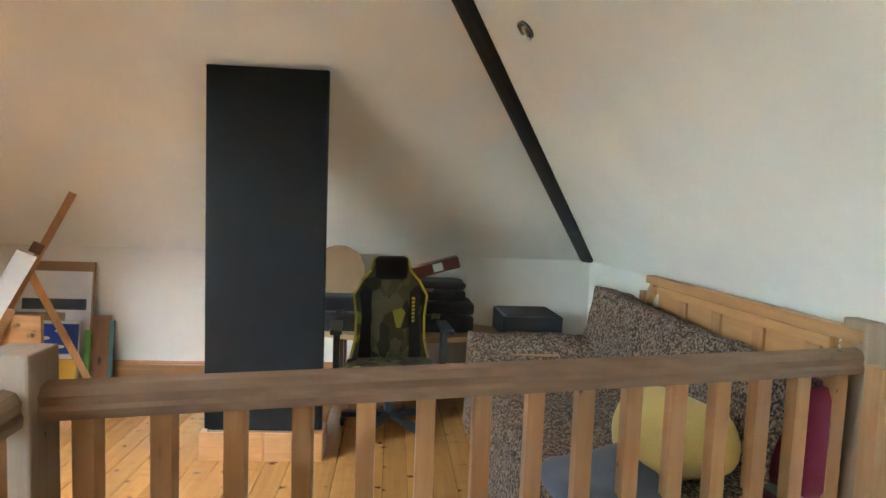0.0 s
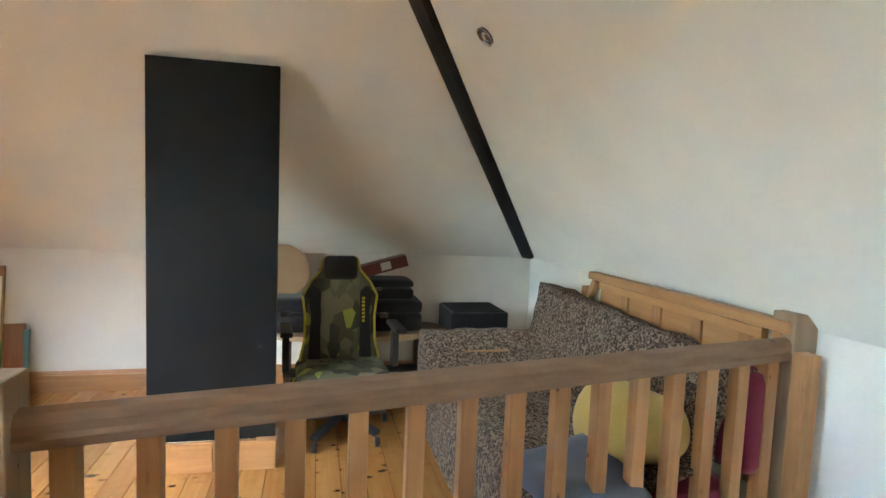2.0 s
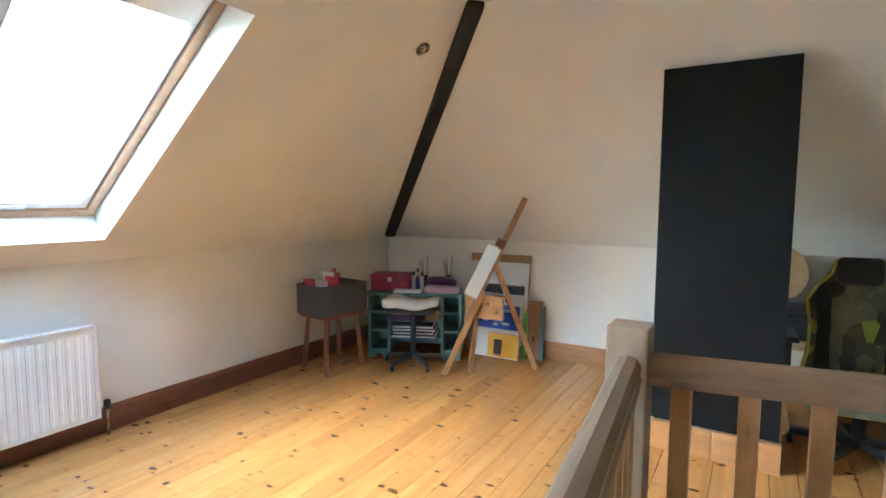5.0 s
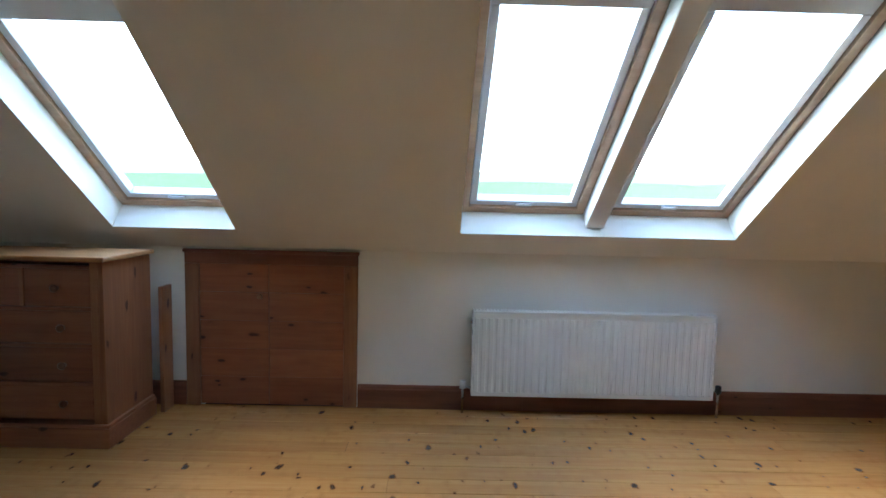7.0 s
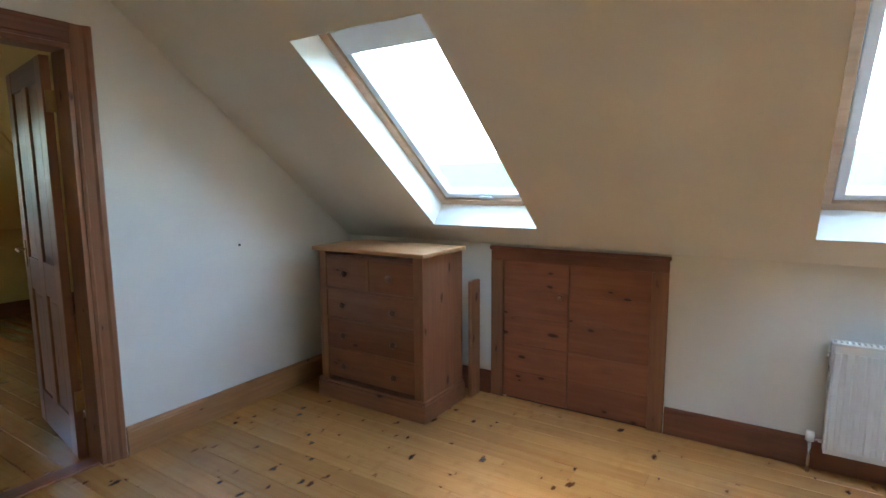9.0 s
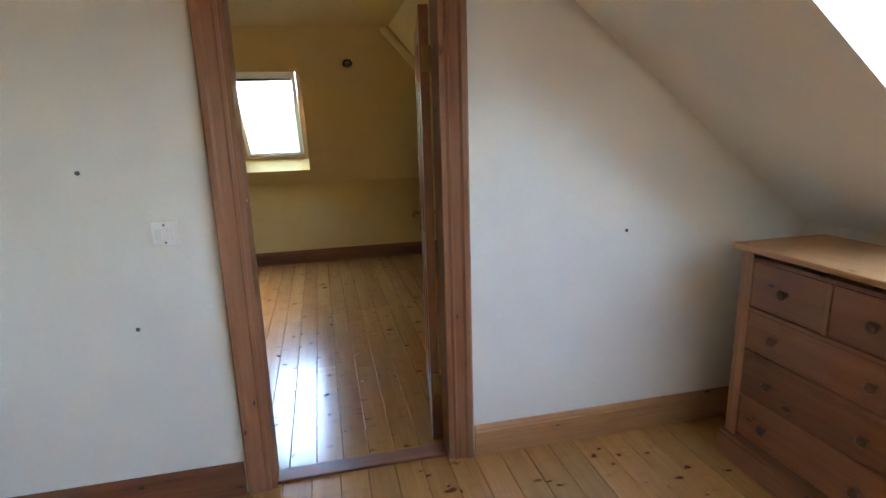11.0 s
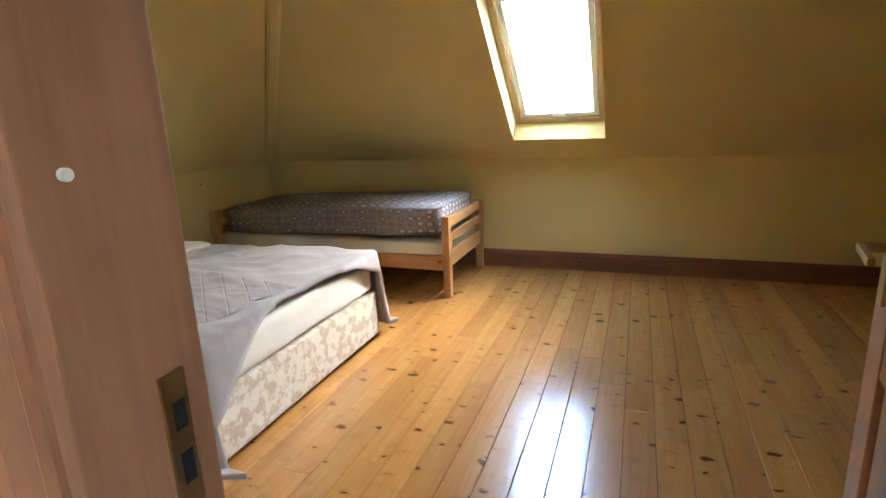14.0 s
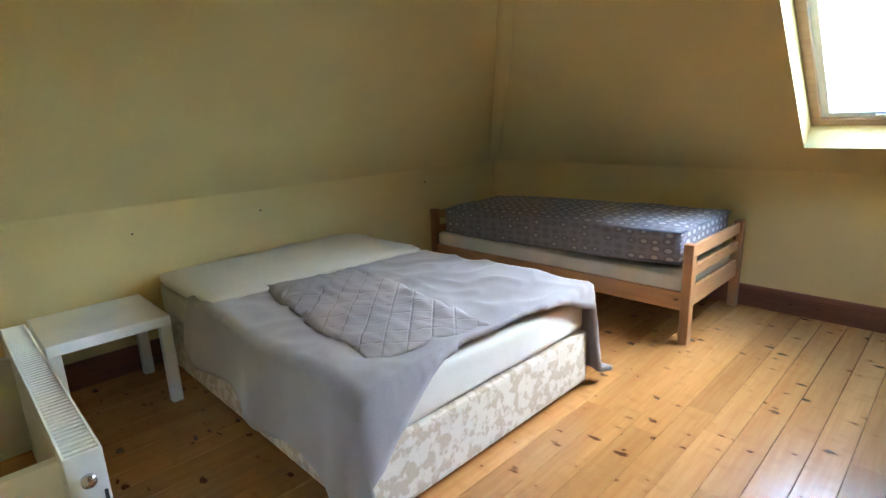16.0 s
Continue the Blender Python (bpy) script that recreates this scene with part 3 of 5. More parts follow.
def door_leaf():
    """Panelled leaf hinged at the doorway's west side, standing open into the bedroom."""
    d = thing("door_1", pose(DX0 + 0.036, -0.139, 0.012, 0, 0, -99), "brown stained panelled pine door standing open", "door")
    d["kind"] = "structure"
    W, H, T = 0.74, 1.98, 0.04
    for nm, x0, x1 in (("stile", 0, 0.1), ("stile", W - 0.1, W), ("muntin", W / 2 - 0.05, W / 2 + 0.05)):
        z0, z1 = (0.0, H) if nm == "stile" else (0.2, H - 0.11)
        part(nm, B(x0, x1, 0, T, z0, z1, 0.004), M_STAIN_Z, d)
    for z0, z1 in ((0, 0.2), (0.80, 0.98), (H - 0.11, H)):
        part("rail", B(0.1, W - 0.1, 0.002, T - 0.002, z0, z1, 0.003), M_STAIN_X, d)
    for x0, x1 in ((0.1, W / 2 - 0.05), (W / 2 + 0.05, W - 0.1)):
        for z0, z1 in ((0.2, 0.80), (0.98, H - 0.11)):
            bm = B(x0 - 0.005, x1 + 0.005, 0.013, T - 0.013, z0 - 0.005, z1 + 0.005)
            box(bm, x0 + 0.03, x1 - 0.03, 0.006, T - 0.006, z0 + 0.03, z1 - 0.03, 0.005)
            part("panel", bm, M_STAIN_Z, d)
    for y, s in ((T, 1), (0, -1)):
        h = part("door_handle", B(W - 0.07, W - 0.035, y - 0.001 if s > 0 else y - 0.006, y + 0.006 if s > 0 else y + 0.001, 0.92, 1.07, 0.002), M_BRASS, d, "aged brass lever handle")
        bm = bmesh.new()
        cyl(bm, (W - 0.052, y, 1.02), (W - 0.052, y + s * 0.045, 1.02), 0.009)
        bar(bm, (W - 0.048, y + s * 0.043, 1.02), (W - 0.16, y + s * 0.045, 1.018), 0.014, 0.012)
        part("lever", bm, M_BRASS, h)
    for z in (0.25, 1.72):
        bm = B(-0.012, 0.004, -0.004, 0.03, z, z + 0.1, 0.001)
        cyl(bm, (-0.008, -0.006, z), (-0.008, -0.006, z + 0.1), 0.006)
        part("hinge", bm, M_BRASS, d, "brass butt hinge")


door_leaf()


def hatch():
    """Low double cupboard doors into the eaves, in an architrave."""
    h = thing("eaves_cupboard", pose(0, 0, 0), "low knotty pine double cupboard doors in a stained frame", "cupboard doors")
    y0, y1, z1 = 1.235, 2.30, 0.985
    part("frame_side", B(0, 0.024, y0, y0 + 0.085, 0, z1 - 0.085, 0.006), M_STAIN_Z, h)
    part("frame_side", B(0, 0.024, y1 - 0.085, y1, 0, z1 - 0.085, 0.006), M_STAIN_Z, h)
    bm = B(0, 0.024, y0, y1, z1 - 0.085, z1, 0.006)
    box(bm, 0, 0.032, y0 - 0.008, y1 + 0.008, z1 - 0.018, z1 + 0.004, 0.005)
    part("frame_head", bm, M_STAIN_Y, h)
    mid = (y0 + y1) / 2 - 0.02
    for a, b in ((y0 + 0.087, mid - 0.002), (mid + 0.002, y1 - 0.087)):
        n = 5
        hh = (z1 - 0.09) / n
        dr = part("cupboard_door", B(-0.03, -0.012, a, b, 0.008, z1 - 0.088), M_HATCH, h)
        for i in range(n):
            part("board", B(-0.012, 0.010, a, b, 0.008 + i * hh, 0.0075 + (i + 1) * hh - 0.001, 0.0012), M_HATCH, dr)
    bm = bmesh.new()
    cyl(bm, (0.01, mid - 0.05, 0.70), (0.028, mid - 0.05, 0.70), 0.008)
    cyl(bm, (0.026, mid - 0.05, 0.70), (0.042, mid - 0.05, 0.70), 0.018, 0.014)
    part("knob", bm, M_CHEST_Z, h, "round wooden knob", True)


hatch()


# ---- radiators ----
def radiator(name, m, length, z0, z1, label, ribs=33, gap=0.0):
    """A pressed steel panel radiator standing off the wall: ribbed panels, side covers, top grille, valves."""
    r = thing(name, m, label, "radiator", "radiators")
    bm = bmesh.new()
    n = ribs
    pitch = (length - 0.02) / n
    pts = []
    for i in range(n):
        a = 0.01 + i * pitch
        pts += [(a, 0.098), (a + pitch * 0.3, 0.098), (a + pitch * 0.42, 0.104), (a + pitch * 0.88, 0.104)]
    pts += [(length - 0.01, 0.098), (length - 0.01, 0.085), (0.01, 0.085)]
    prism(bm, pts, "z", z0 + 0.03, z1 - 0.045)
    part("front_panel", bm, M_RAD, r, "ribbed cream enamel front")
    bm = B(0.01, length - 0.01, 0.086, 0.1, z0 + 0.002, z0 + 0.03, 0.004)
    box(bm, 0.01, length - 0.01, 0.086, 0.1, z1 - 0.046, z1 - 0.012, 0.004)
    part("seam", bm, M_RAD, r)
    part("back_panel", B(0.01, length - 0.01, 0.03, 0.045, z0 + 0.005, z1 - 0.012, 0.004), M_RAD, r)
    for x in (0.0, length - 0.009):
        part("side_cover", B(x, x + 0.009, 0.028, 0.106, z0 + 0.004, z1, 0.003), M_RAD, r)
        cv = r.children[-1]
        s2 = -1 if x == 0 else 1
        xe = x if s2 < 0 else x + 0.009
        bm = bmesh.new()
        cyl(bm, (xe, 0.067, z1 - 0.07), (xe + s2 * 0.012, 0.067, z1 - 0.07), 0.016)
        part("air_plug", bm, M_CHROME, cv, "chrome air plug", True)
        for yy in (0.04, 0.092):
            part("slot", B(min(xe, xe + s2 * 0.001), max(xe, xe + s2 * 0.001), yy, yy + 0.008, z1 - 0.15, z1 - 0.11), M_DARKPL, cv)
    bm = B(0.009, length - 0.009, 0.028, 0.034, z1 - 0.012, z1, 0.001)
    box(bm, 0.009, length - 0.009, 0.100, 0.106, z1 - 0.012, z1, 0.001)
    k = int(length / 0.022)
    for i in range(k):
        x = 0.012 + i * (length - 0.024) / k
        box(bm, x, x + 0.011, 0.034, 0.1, z1 - 0.008, z1 - 0.003)
    part("top_grille", bm, M_RAD, r, "slotted top grille")
    for x in (0.15, length - 0.15):
        part("bracket", B(x, x + 0.03, -gap, 0.03, z0 + 0.05, z1 - 0.06), M_RAD, r)
    for s, x in ((-1, 0.0), (1, length)):
        bm = bmesh.new()
        cyl(bm, (x, 0.065, z0 + 0.045), (x + s * 0.05, 0.065, z0 + 0.045), 0.009)
        cyl(bm, (x + s * 0.05, 0.065, 0.0), (x + s * 0.05, 0.065, z0 + 0.05), 0.008)
        v = part("valve", bm, M_CHROME, r, "chrome valve and pipe", True)
        bm = bmesh.new()
        cyl(bm, (x + s * 0.05, 0.065, z0 + 0.04), (x + s * 0.05, 0.065, z0 + 0.085), 0.02, 0.017)
        part("valve_cap", bm, M_PLASTIC if s > 0 else M_DARKPL, v, "", True)
    return r


radiator("radiator", pose(0.0, 4.515, 0, 0, 0, -90), 1.50, 0.12, 0.655, "cream ribbed panel radiator on the wall below the windows")
radiator("radiator", pose(4.87, -0.30, 0, 0, 0, 180), 1.15, 0.16, 0.635, "cream panel radiator on the yellow wall beside the doorway", 26, 0.17)


# ---- chest of drawers ----
def chest():
    c = thing("chest_of_drawers", pose(0.17, 0.27, 0), "knotty brown pine chest of two short and three long drawers", "chest")
    W, D, H = 0.855, 0.46, 0.995
    bm = B(0.0, D - 0.02, 0.02, 0.045, 0.11, H - 0.025, 0.003)
    part("side", bm, M_CHEST_Z, c)
    part("side", B(0.0, D - 0.02, W - 0.045, W - 0.02, 0.11, H - 0.025, 0.003), M_CHEST_Z, c)
    part("back", B(0.0, 0.012, 0.045, W - 0.045, 0.11, H - 0.025), M_CHEST_Z, c)
    part("top", B(-0.005, D + 0.012, -0.005, W + 0.005, H - 0.025, H, 0.007), M_PINE_Y, c, "pale worn pine top with a rounded edge")
    bm = B(0.0, D, 0.0, W, 0.0, 0.105, 0.004)
    box(bm, 0.005, D - 0.005, 0.005, W - 0.005, 0.105, 0.125, 0.006)
    part("plinth", bm, M_CHEST_Y, c, "moulded plinth base")
    for y in (0.045, W - 0.085):
        part("corner_post", B(D - 0.045, D - 0.018, y, y + 0.04, 0.12, H - 0.026, 0.003), M_CHEST_Z, c)
    rows = [(0.735, 0.93), (0.545, 0.715), (0.345, 0.525), (0.145, 0.325)]
    for i, (z0, z1) in enumerate(rows):
        part("rail", B(D - 0.045, D - 0.015, 0.085, W - 0.085, z1 + 0.001, z1 + 0.019, 0.003), M_CHEST_Y, c)
        cols = [(0.088, W / 2 - 0.012), (W / 2 + 0.012, W - 0.088)] if i == 0 else [(0.088, W - 0.088)]
        if i == 0:
            part("divider", B(D - 0.045, D - 0.016, W / 2 - 0.011, W / 2 + 0.011, z0, z1, 0.003), M_CHEST_Z, c)
        for y0, y1 in cols:
            bm = B(0.05, D - 0.036, y0 + 0.01, y1 - 0.01, z0 + 0.01, z1 - 0.02)
            box(bm, D - 0.036, D - 0.022, y0, y1, z0 + 0.002, z1 - 0.002, 0.003)
            d = part("drawer", bm, M_CHEST_Y, c)
            ks = [(y0 + y1) / 2] if i == 0 else [y0 + 0.14, y1 - 0.14]
            for ky in ks:
                bm = bmesh.new()
                zc = (z0 + z1) / 2
                cyl(bm, (D - 0.024, ky, zc), (D - 0.006, ky, zc), 0.011)
                cyl(bm, (D - 0.008, ky, zc), (D + 0.004, ky, zc), 0.016, 0.021)
                cyl(bm, (D + 0.004, ky, zc), (D + 0.012, ky, zc), 0.021, 0.012)
                part("knob", bm, M_KNOB, d, "turned dark knob", True)


chest()
tagged(part("board", B(0.05, 0.16, 1.142, 1.168, 0.005, 0.77, 0.003), M_CHEST_Z), "narrow pine board leaning behind the chest", "board")


# ---- balustrade ----
def balustrade():
    b = thing("balustrade", pose(2.95, 4.40, 0), "worn pine balustrade with a rounded handrail and square newel", "balustrade")
    X1 = RAIL_X1 - 2.95
    Y1 = RAIL_Y1 - 4.40

    def newel(x, y, h=1.04):
        bm = B(x - 0.05, x + 0.05, y - 0.05, y + 0.05, 0, h, 0.006)
        part("newel_post", bm, M_NEWEL, b, "square worn newel post")

    newel(0, 0)
    newel(X1, X1 * LEAN, 1.06)
    newel(-Y1 * 0.09, Y1, 0.955)
    prof = [(-0.034, 0.895), (0.034, 0.895), (0.036, 0.915), (0.031, 0.925), (0.033, 0.945), (0.022, 0.965), (0.0, 0.972), (-0.022, 0.965), (-0.033, 0.945), (-0.031, 0.925), (-0.036, 0.915)]
    bm = bmesh.new()
    prism(bm, prof, "x", 0.05, X1 - 0.05)
    for v in bm.verts:
        v.co.y += v.co.x * LEAN
    part("handrail", bm, M_RAIL_X, b, "rounded greyed pine handrail", False)
    bm = bmesh.new()
    prism(bm, [(p, z) for p, z in prof], "y", Y1 + 0.05, -0.05)
    for v in bm.verts:
        v.co.x -= v.co.y * 0.09
    part("handrail", bm, M_RAIL_Y, b, "rounded greyed pine handrail", False)
    bm = B(0.05, X1 - 0.05, -0.03, 0.03, 0, 0.03, 0.004)
    for v in bm.verts:
        v.co.y += v.co.x * LEAN
    part("base_rail", bm, M_RAIL_X, b)
    bm = B(-0.03, 0.03, Y1 + 0.05, -0.05, 0, 0.03, 0.004)
    for v in bm.verts:
        v.co.x -= v.co.y * 0.09
    part("base_rail", bm, M_RAIL_Y, b)
    bal = None
    n = round((X1 - 0.1) / 0.147)
    for i in range(n):
        x = 0.05 + (i + 0.5) * (X1 - 0.1) / n
        if bal is None:
            bal = part("baluster", B(-0.023, 0.023, -0.023, 0.023, 0.03, 0.895, 0.004), M_PINE_Z, b)
            bal.location = (x, x * LEAN, 0)
        else:
            o = new("baluster", bal.data)
            o.parent, o.location = b, (x, x * LEAN, 0)
    n = max(1, round((-Y1 - 0.1) / 0.117))
    for i in range(n):
        o = new("baluster", bal.data)
        yy = -0.05 - (i + 0.5) * (-Y1 - 0.1) / n
        o.parent, o.location = b, (-yy * 0.09, yy, 0)


RAIL_X1, RAIL_Y1, LEAN = 5.245, 3.50, 0.17
balustrade()


# ---- black board on its pine base ----
def tall_board():
    t = thing("tall_board", pose(2.755, 6.06, 0, 0, 0, -2), "tall matt black panel standing on a low pine base", "panel")
    part("panel", B(0, 0.61, 0, 0.035, 0.165, 2.045, 0.004), M_BOARD, t, "matt black board")
    part("bottom_edge", B(0.02, 0.52, -0.012, 0.02, 0.152, 0.165, 0.002), M_CHROME, t, "thin silver strip")
    part("base_board", B(-0.02, 0.31, -0.02, 0.14, 0, 0.152, 0.004), M_PINE_X, t)
    part("base_board", B(0.314, 0.62, -0.02, 0.14, 0, 0.152, 0.004), M_PINE_X, t)


tall_board()


# ---- gaming chair ----
def gaming_chair():
    c = thing("gaming_chair", pose(3.72, 6.50, 0, 0, 0, 4), "camouflage gaming chair with black panels and yellow piping", "chair")

    def outline(sc=1.0):
        half = [(0.30, 0.30), (0.265, 0.42), (0.235, 0.55), (0.232, 0.70), (0.25, 0.83), (0.20, 0.92), (0.135, 0.99), (0.115, 1.06), (0.10, 1.075)]
        h = [(x * sc, z) for x, z in half]
        return h + [(-x, z) for x, z in h[::-1]]

    tilt = pose(0, -0.04, 0, -6) @ Matrix.Diagonal((0.92, 1, 0.985, 1))
    bm = prism(bmesh.new(), outline(), "y", 0.06, 0.16)
    bmesh.ops.bevel(bm, geom=bm.edges[:], offset=0.02, segments=3, affect="EDGES")
    bmesh.ops.transform(bm, matrix=tilt, verts=bm.verts[:])
    back = part("backrest", bm, M_CAMO, c, "camouflage padded backrest", True)
    bm = bmesh.new()
    pts = outline(1.01)
    for a, b2 in zip(pts, pts[1:]):
        cyl(bm, (a[0], 0.06, a[1]), (b2[0], 0.06, b2[1]), 0.008, seg=8)
    bmesh.ops.transform(bm, matrix=tilt, verts=bm.verts[:])
    part("piping", bm, M_YTRIM, back, "bright yellow piping", True)
    for s in (-1, 1):
        bm = prism(bmesh.new(), [(s * 0.13, 0.42), (s * 0.215, 0.42), (s * 0.195, 0.7), (s * 0.215, 0.85), (s * 0.185, 0.90), (s * 0.13, 0.86), (s * 0.135, 0.7)], "y", 0.045, 0.07)
        bmesh.ops.bevel(bm, geom=bm.edges[:], offset=0.008, segments=2, affect="EDGES")
        bmesh.ops.transform(bm, matrix=tilt, verts=bm.verts[:])
        p = part("side_panel", bm, M_DARKCL, back, "black side panel")
    bm = bmesh.new()
    for i in range(7):
        box(bm, 0.145, 0.165, 0.0435, 0.0447, 0.66 + i * 0.024, 0.676 + i * 0.024)
    bmesh.ops.transform(bm, matrix=tilt, verts=bm.verts[:])
    part("lettering_mark", bm, M_YTRIM, back, "yellow embroidered mark")
    bm = cushion(bmesh.new(), -0.115, 0.115, 0.02, 0.12, 0.93, 1.085, 0.035)
    bmesh.ops.transform(bm, matrix=tilt, verts=bm.verts[:])
    part("head_cushion", bm, M_DARKCL, c, "black head cushion", True)
    bm = cushion(bmesh.new(), -0.13, 0.13, 0.04, 0.10, 0.46, 0.80, 0.03)
    bmesh.ops.transform(bm, matrix=tilt, verts=bm.verts[:])
    part("lumbar_pad", bm, M_CAMO, c, "", True)
    part("seat", cushion(bmesh.new(), -0.27, 0.27, -0.34, 0.14, 0.30, 0.42, 0.045), M_CAMO, c, "camouflage seat cushion", True)
    for s in (-1, 1):
        bm = B(s * 0.33 - 0.035, s * 0.33 + 0.035, -0.2, 0.1, 0.62, 0.65, 0.01)
        box(bm, s * 0.33 - 0.02, s * 0.33 + 0.02, -0.05, 0.02, 0.38, 0.62, 0.006)
        box(bm, min(s * 0.2, s * 0.345), max(s * 0.2, s * 0.345), -0.05, 0.02, 0.345, 0.37, 0.004)
        part("armrest", bm, M_DARKPL, c, "black plastic armrest")
    bm = bmesh.new()
    cyl(bm, (0, -0.08, 0.1), (0, -0.08, 0.31), 0.03)
    part("gas_lift", bm, M_DARKPL, c, "", True)
    for i in range(5):
        a = radians(90 + 72 * i)
        ex, ey = 0.3 * math.cos(a), -0.08 + 0.3 * math.sin(a)
        lg = part("leg", bar(bmesh.new(), (0, -0.08, 0.11), (ex, ey, 0.08), 0.03, 0.05), M_DARKPL, c)
        bm = bmesh.new()
        cyl(bm, (ex - 0.012, ey, 0.03), (ex + 0.012, ey, 0.03), 0.03)
        part("castor", bm, M_DARKPL, lg, "", True)


gaming_chair()


# ---- sofa by the east wall ----
def sofa():
    s = thing("sofa", pose(0, 0, 0), "pine framed futon sofa with a crimson seat", "sofa")
    x1 = EAST - 0.04
    y0, y1 = 4.68, 6.26
    for y in (y0, y1 - 0.06):
        part("back_post", B(x1 - 0.07, x1 - 0.01, y, y + 0.06, 0, 0.93, 0.004), M_PINE_Z, s)
        if y > y0:
            part("arm", B(4.42, x1 - 0.03, y, y + 0.06, 0.50, 0.545, 0.006), M_PINE_X, s)
        part("front_post", B(4.42, 4.48, y + 0.062, y + 0.12, 0, 0.2, 0.004), M_PINE_Z, s)
        sg = 1 if y == y0 else -1
        yy = y + 0.03
        part("brace", bar(bmesh.new(), (x1 - 0.04, yy, 0.84), (x1 - 0.05, yy + sg * 0.12, 0.985), 0.045, 0.04), M_PINE_Z, s)
    part("top_rail", B(x1 - 0.075, x1 - 0.015, y0 + 0.08, y1 - 0.08, 0.985, 1.03, 0.006), M_PINE_Y, s)
    part("back_board", B(x1 - 0.055, x1 - 0.035, y0 + 0.2, y1 - 0.2, 0.60, 0.984, 0.003), M_PINE_Y, s)
    for y in (y0 + 0.24, y0 + 0.52, y0 + 0.80, y0 + 1.08):
        part("stile", B(x1 - 0.068, x1 - 0.0555, y, y + 0.07, 0.60, 0.94, 0.003), M_PINE_Z, s)
    part("panel_rail", B(x1 - 0.069, x1 - 0.0555, y0 + 0.2, y1 - 0.2, 0.941, 0.983, 0.003), M_PINE_Y, s)
    for i in range(8):
        y = y0 + 0.24 + i * (y1 - y0 - 0.48) / 7
        part("slat", B(x1 - 0.034, x1 - 0.012, y - 0.025, y + 0.025, 0.35, 0.84, 0.003), M_PINE_Z, s)
    part("seat_frame", B(4.45, x1 - 0.08, y0 + 0.06, y1 - 0.06, 0.20, 0.27, 0.004), M_PINE_Y, s)
    part("seat_cushion", cushion(bmesh.new(), 4.30, x1 - 0.2, y0 + 0.07, y1 - 0.07, 0.27, 0.45, 0.06, sag=0.02), M_MAGENTA, s, "crimson seat mattress", True)
    part("back_cushion", cushion(bmesh.new(), x1 - 0.24, x1 - 0.08, y0 + 0.07, y1 - 0.07, 0.45, 0.86, 0.06, sag=0.02), M_MAGENTA, s, "crimson back mattress", True)

    def throw(u, v):
        y = 4.80 + 1.62 * u
        # from the back top, down over the seat, over the front edge
        prof = [(0, 5.12, 0.93), (0.1, 5.0, 0.93), (0.35, 4.90, 0.55), (0.5, 4.65, 0.50), (0.72, 4.26, 0.50), (0.8, 4.20, 0.42), (1.0, 4.18, 0.08)]
        for (a, xa, za), (b, xb, zb) in zip(prof, prof[1:]):
            if a <= v <= b:
                k = (v - a) / (b - a)
                x, z = xa + (xb - xa) * k, za + (zb - za) * k
                break
        w = noise.noise(Vector((u * 5, v * 5, 0.3))) * 0.05 + noise.noise(Vector((u * 11, v * 11, 2))) * 0.02
        if u > 0.82 and x < 5.0:
            lift = min(1, (u - 0.82) / 0.13) * min(1, max(0, (1.0 - v) / 0.22))
            z = max(z, z + (0.63 - z) * lift * lift * (3 - 2 * lift))
        drop = 0.10 * u * (1 - v) + 0.3 * (1 - u) * max(0, 1 - 2.6 * v)
        return (x - abs(w) * 0.6, y + w * 0.6 - 0.35 * v * (1 - u) * 0.5, z + abs(w) * 0.9 - drop * 0.3)

    t = part("throw", sheet(40, 40, throw, 0.02), M_FUR, None, "", True)
    tagged(t, "brown spotted faux fur throw spread over the sofa", "throw")
    tagged(part("cushion", cushion(bmesh.new(), 4.50, 4.86, 4.74, 5.10, 0.50, 0.74, 0.12, sag=0.05, seed=3), M_YCLOTH, None, "", True), "plump yellow cushion on the sofa", "cushion")
    tagged(part("blanket", cushion(bmesh.new(), 4.22, 4.60, 4.60, 4.98, 0.44, 0.56, 0.06, sag=0.05, seed=5), M_GREYCL, None, "", True), "folded slate grey blanket on the sofa", "blanket")


sofa()


# ---- low table with instrument cases behind the chair ----
def side_table():
    t = thing("low_table", pose(0, 0, 0), "oval birch topped low table with dark legs", "table")
    bm = bmesh.new()
    bmesh.ops.create_cone(bm, cap_ends=True, segments=40, radius1=0.5, radius2=0.5, depth=0.035, matrix=Matrix.Translation((3.85, 7.02, 0.482)) @ Matrix.Diagonal((1.35, 0.55, 1, 1)))
    part("tabletop", bm, M_TABLE, t, "pale oval top")
    for x in (3.38, 4.32):
        for y in (6.88, 7.16):
            part("leg", B(x - 0.02, x + 0.02, y - 0.02, y + 0.02, 0, 0.465, 0.004), M_DARKWOOD, t)
    part("shelf", B(3.38, 4.32, 6.89, 7.15, 0.16, 0.18, 0.003), M_DARKWOOD, t)


side_table()


def case(name, x0, x1, y0, y1, z0, z1, lab):
    c = thing(name, pose((x0 + x1) / 2, (y0 + y1) / 2, z0), lab, "instrument case", "instrument cases")
    w, d, h = (x1 - x0) / 2, (y1 - y0) / 2, z1 - z0
    part("body", cushion(bmesh.new(), -w, w, -d, d, 0, h * 0.58, 0.03), M_DARKCL, c, "", True)
    part("lid", cushion(bmesh.new(), -w, w, -d, d, h * 0.58, h, 0.03), M_DARKCL, c, "", True)
    part("clasp", B(-0.03, 0.03, -d - 0.004, -d + 0.005, h * 0.48, h * 0.66, 0.002), M_CHROME, c)


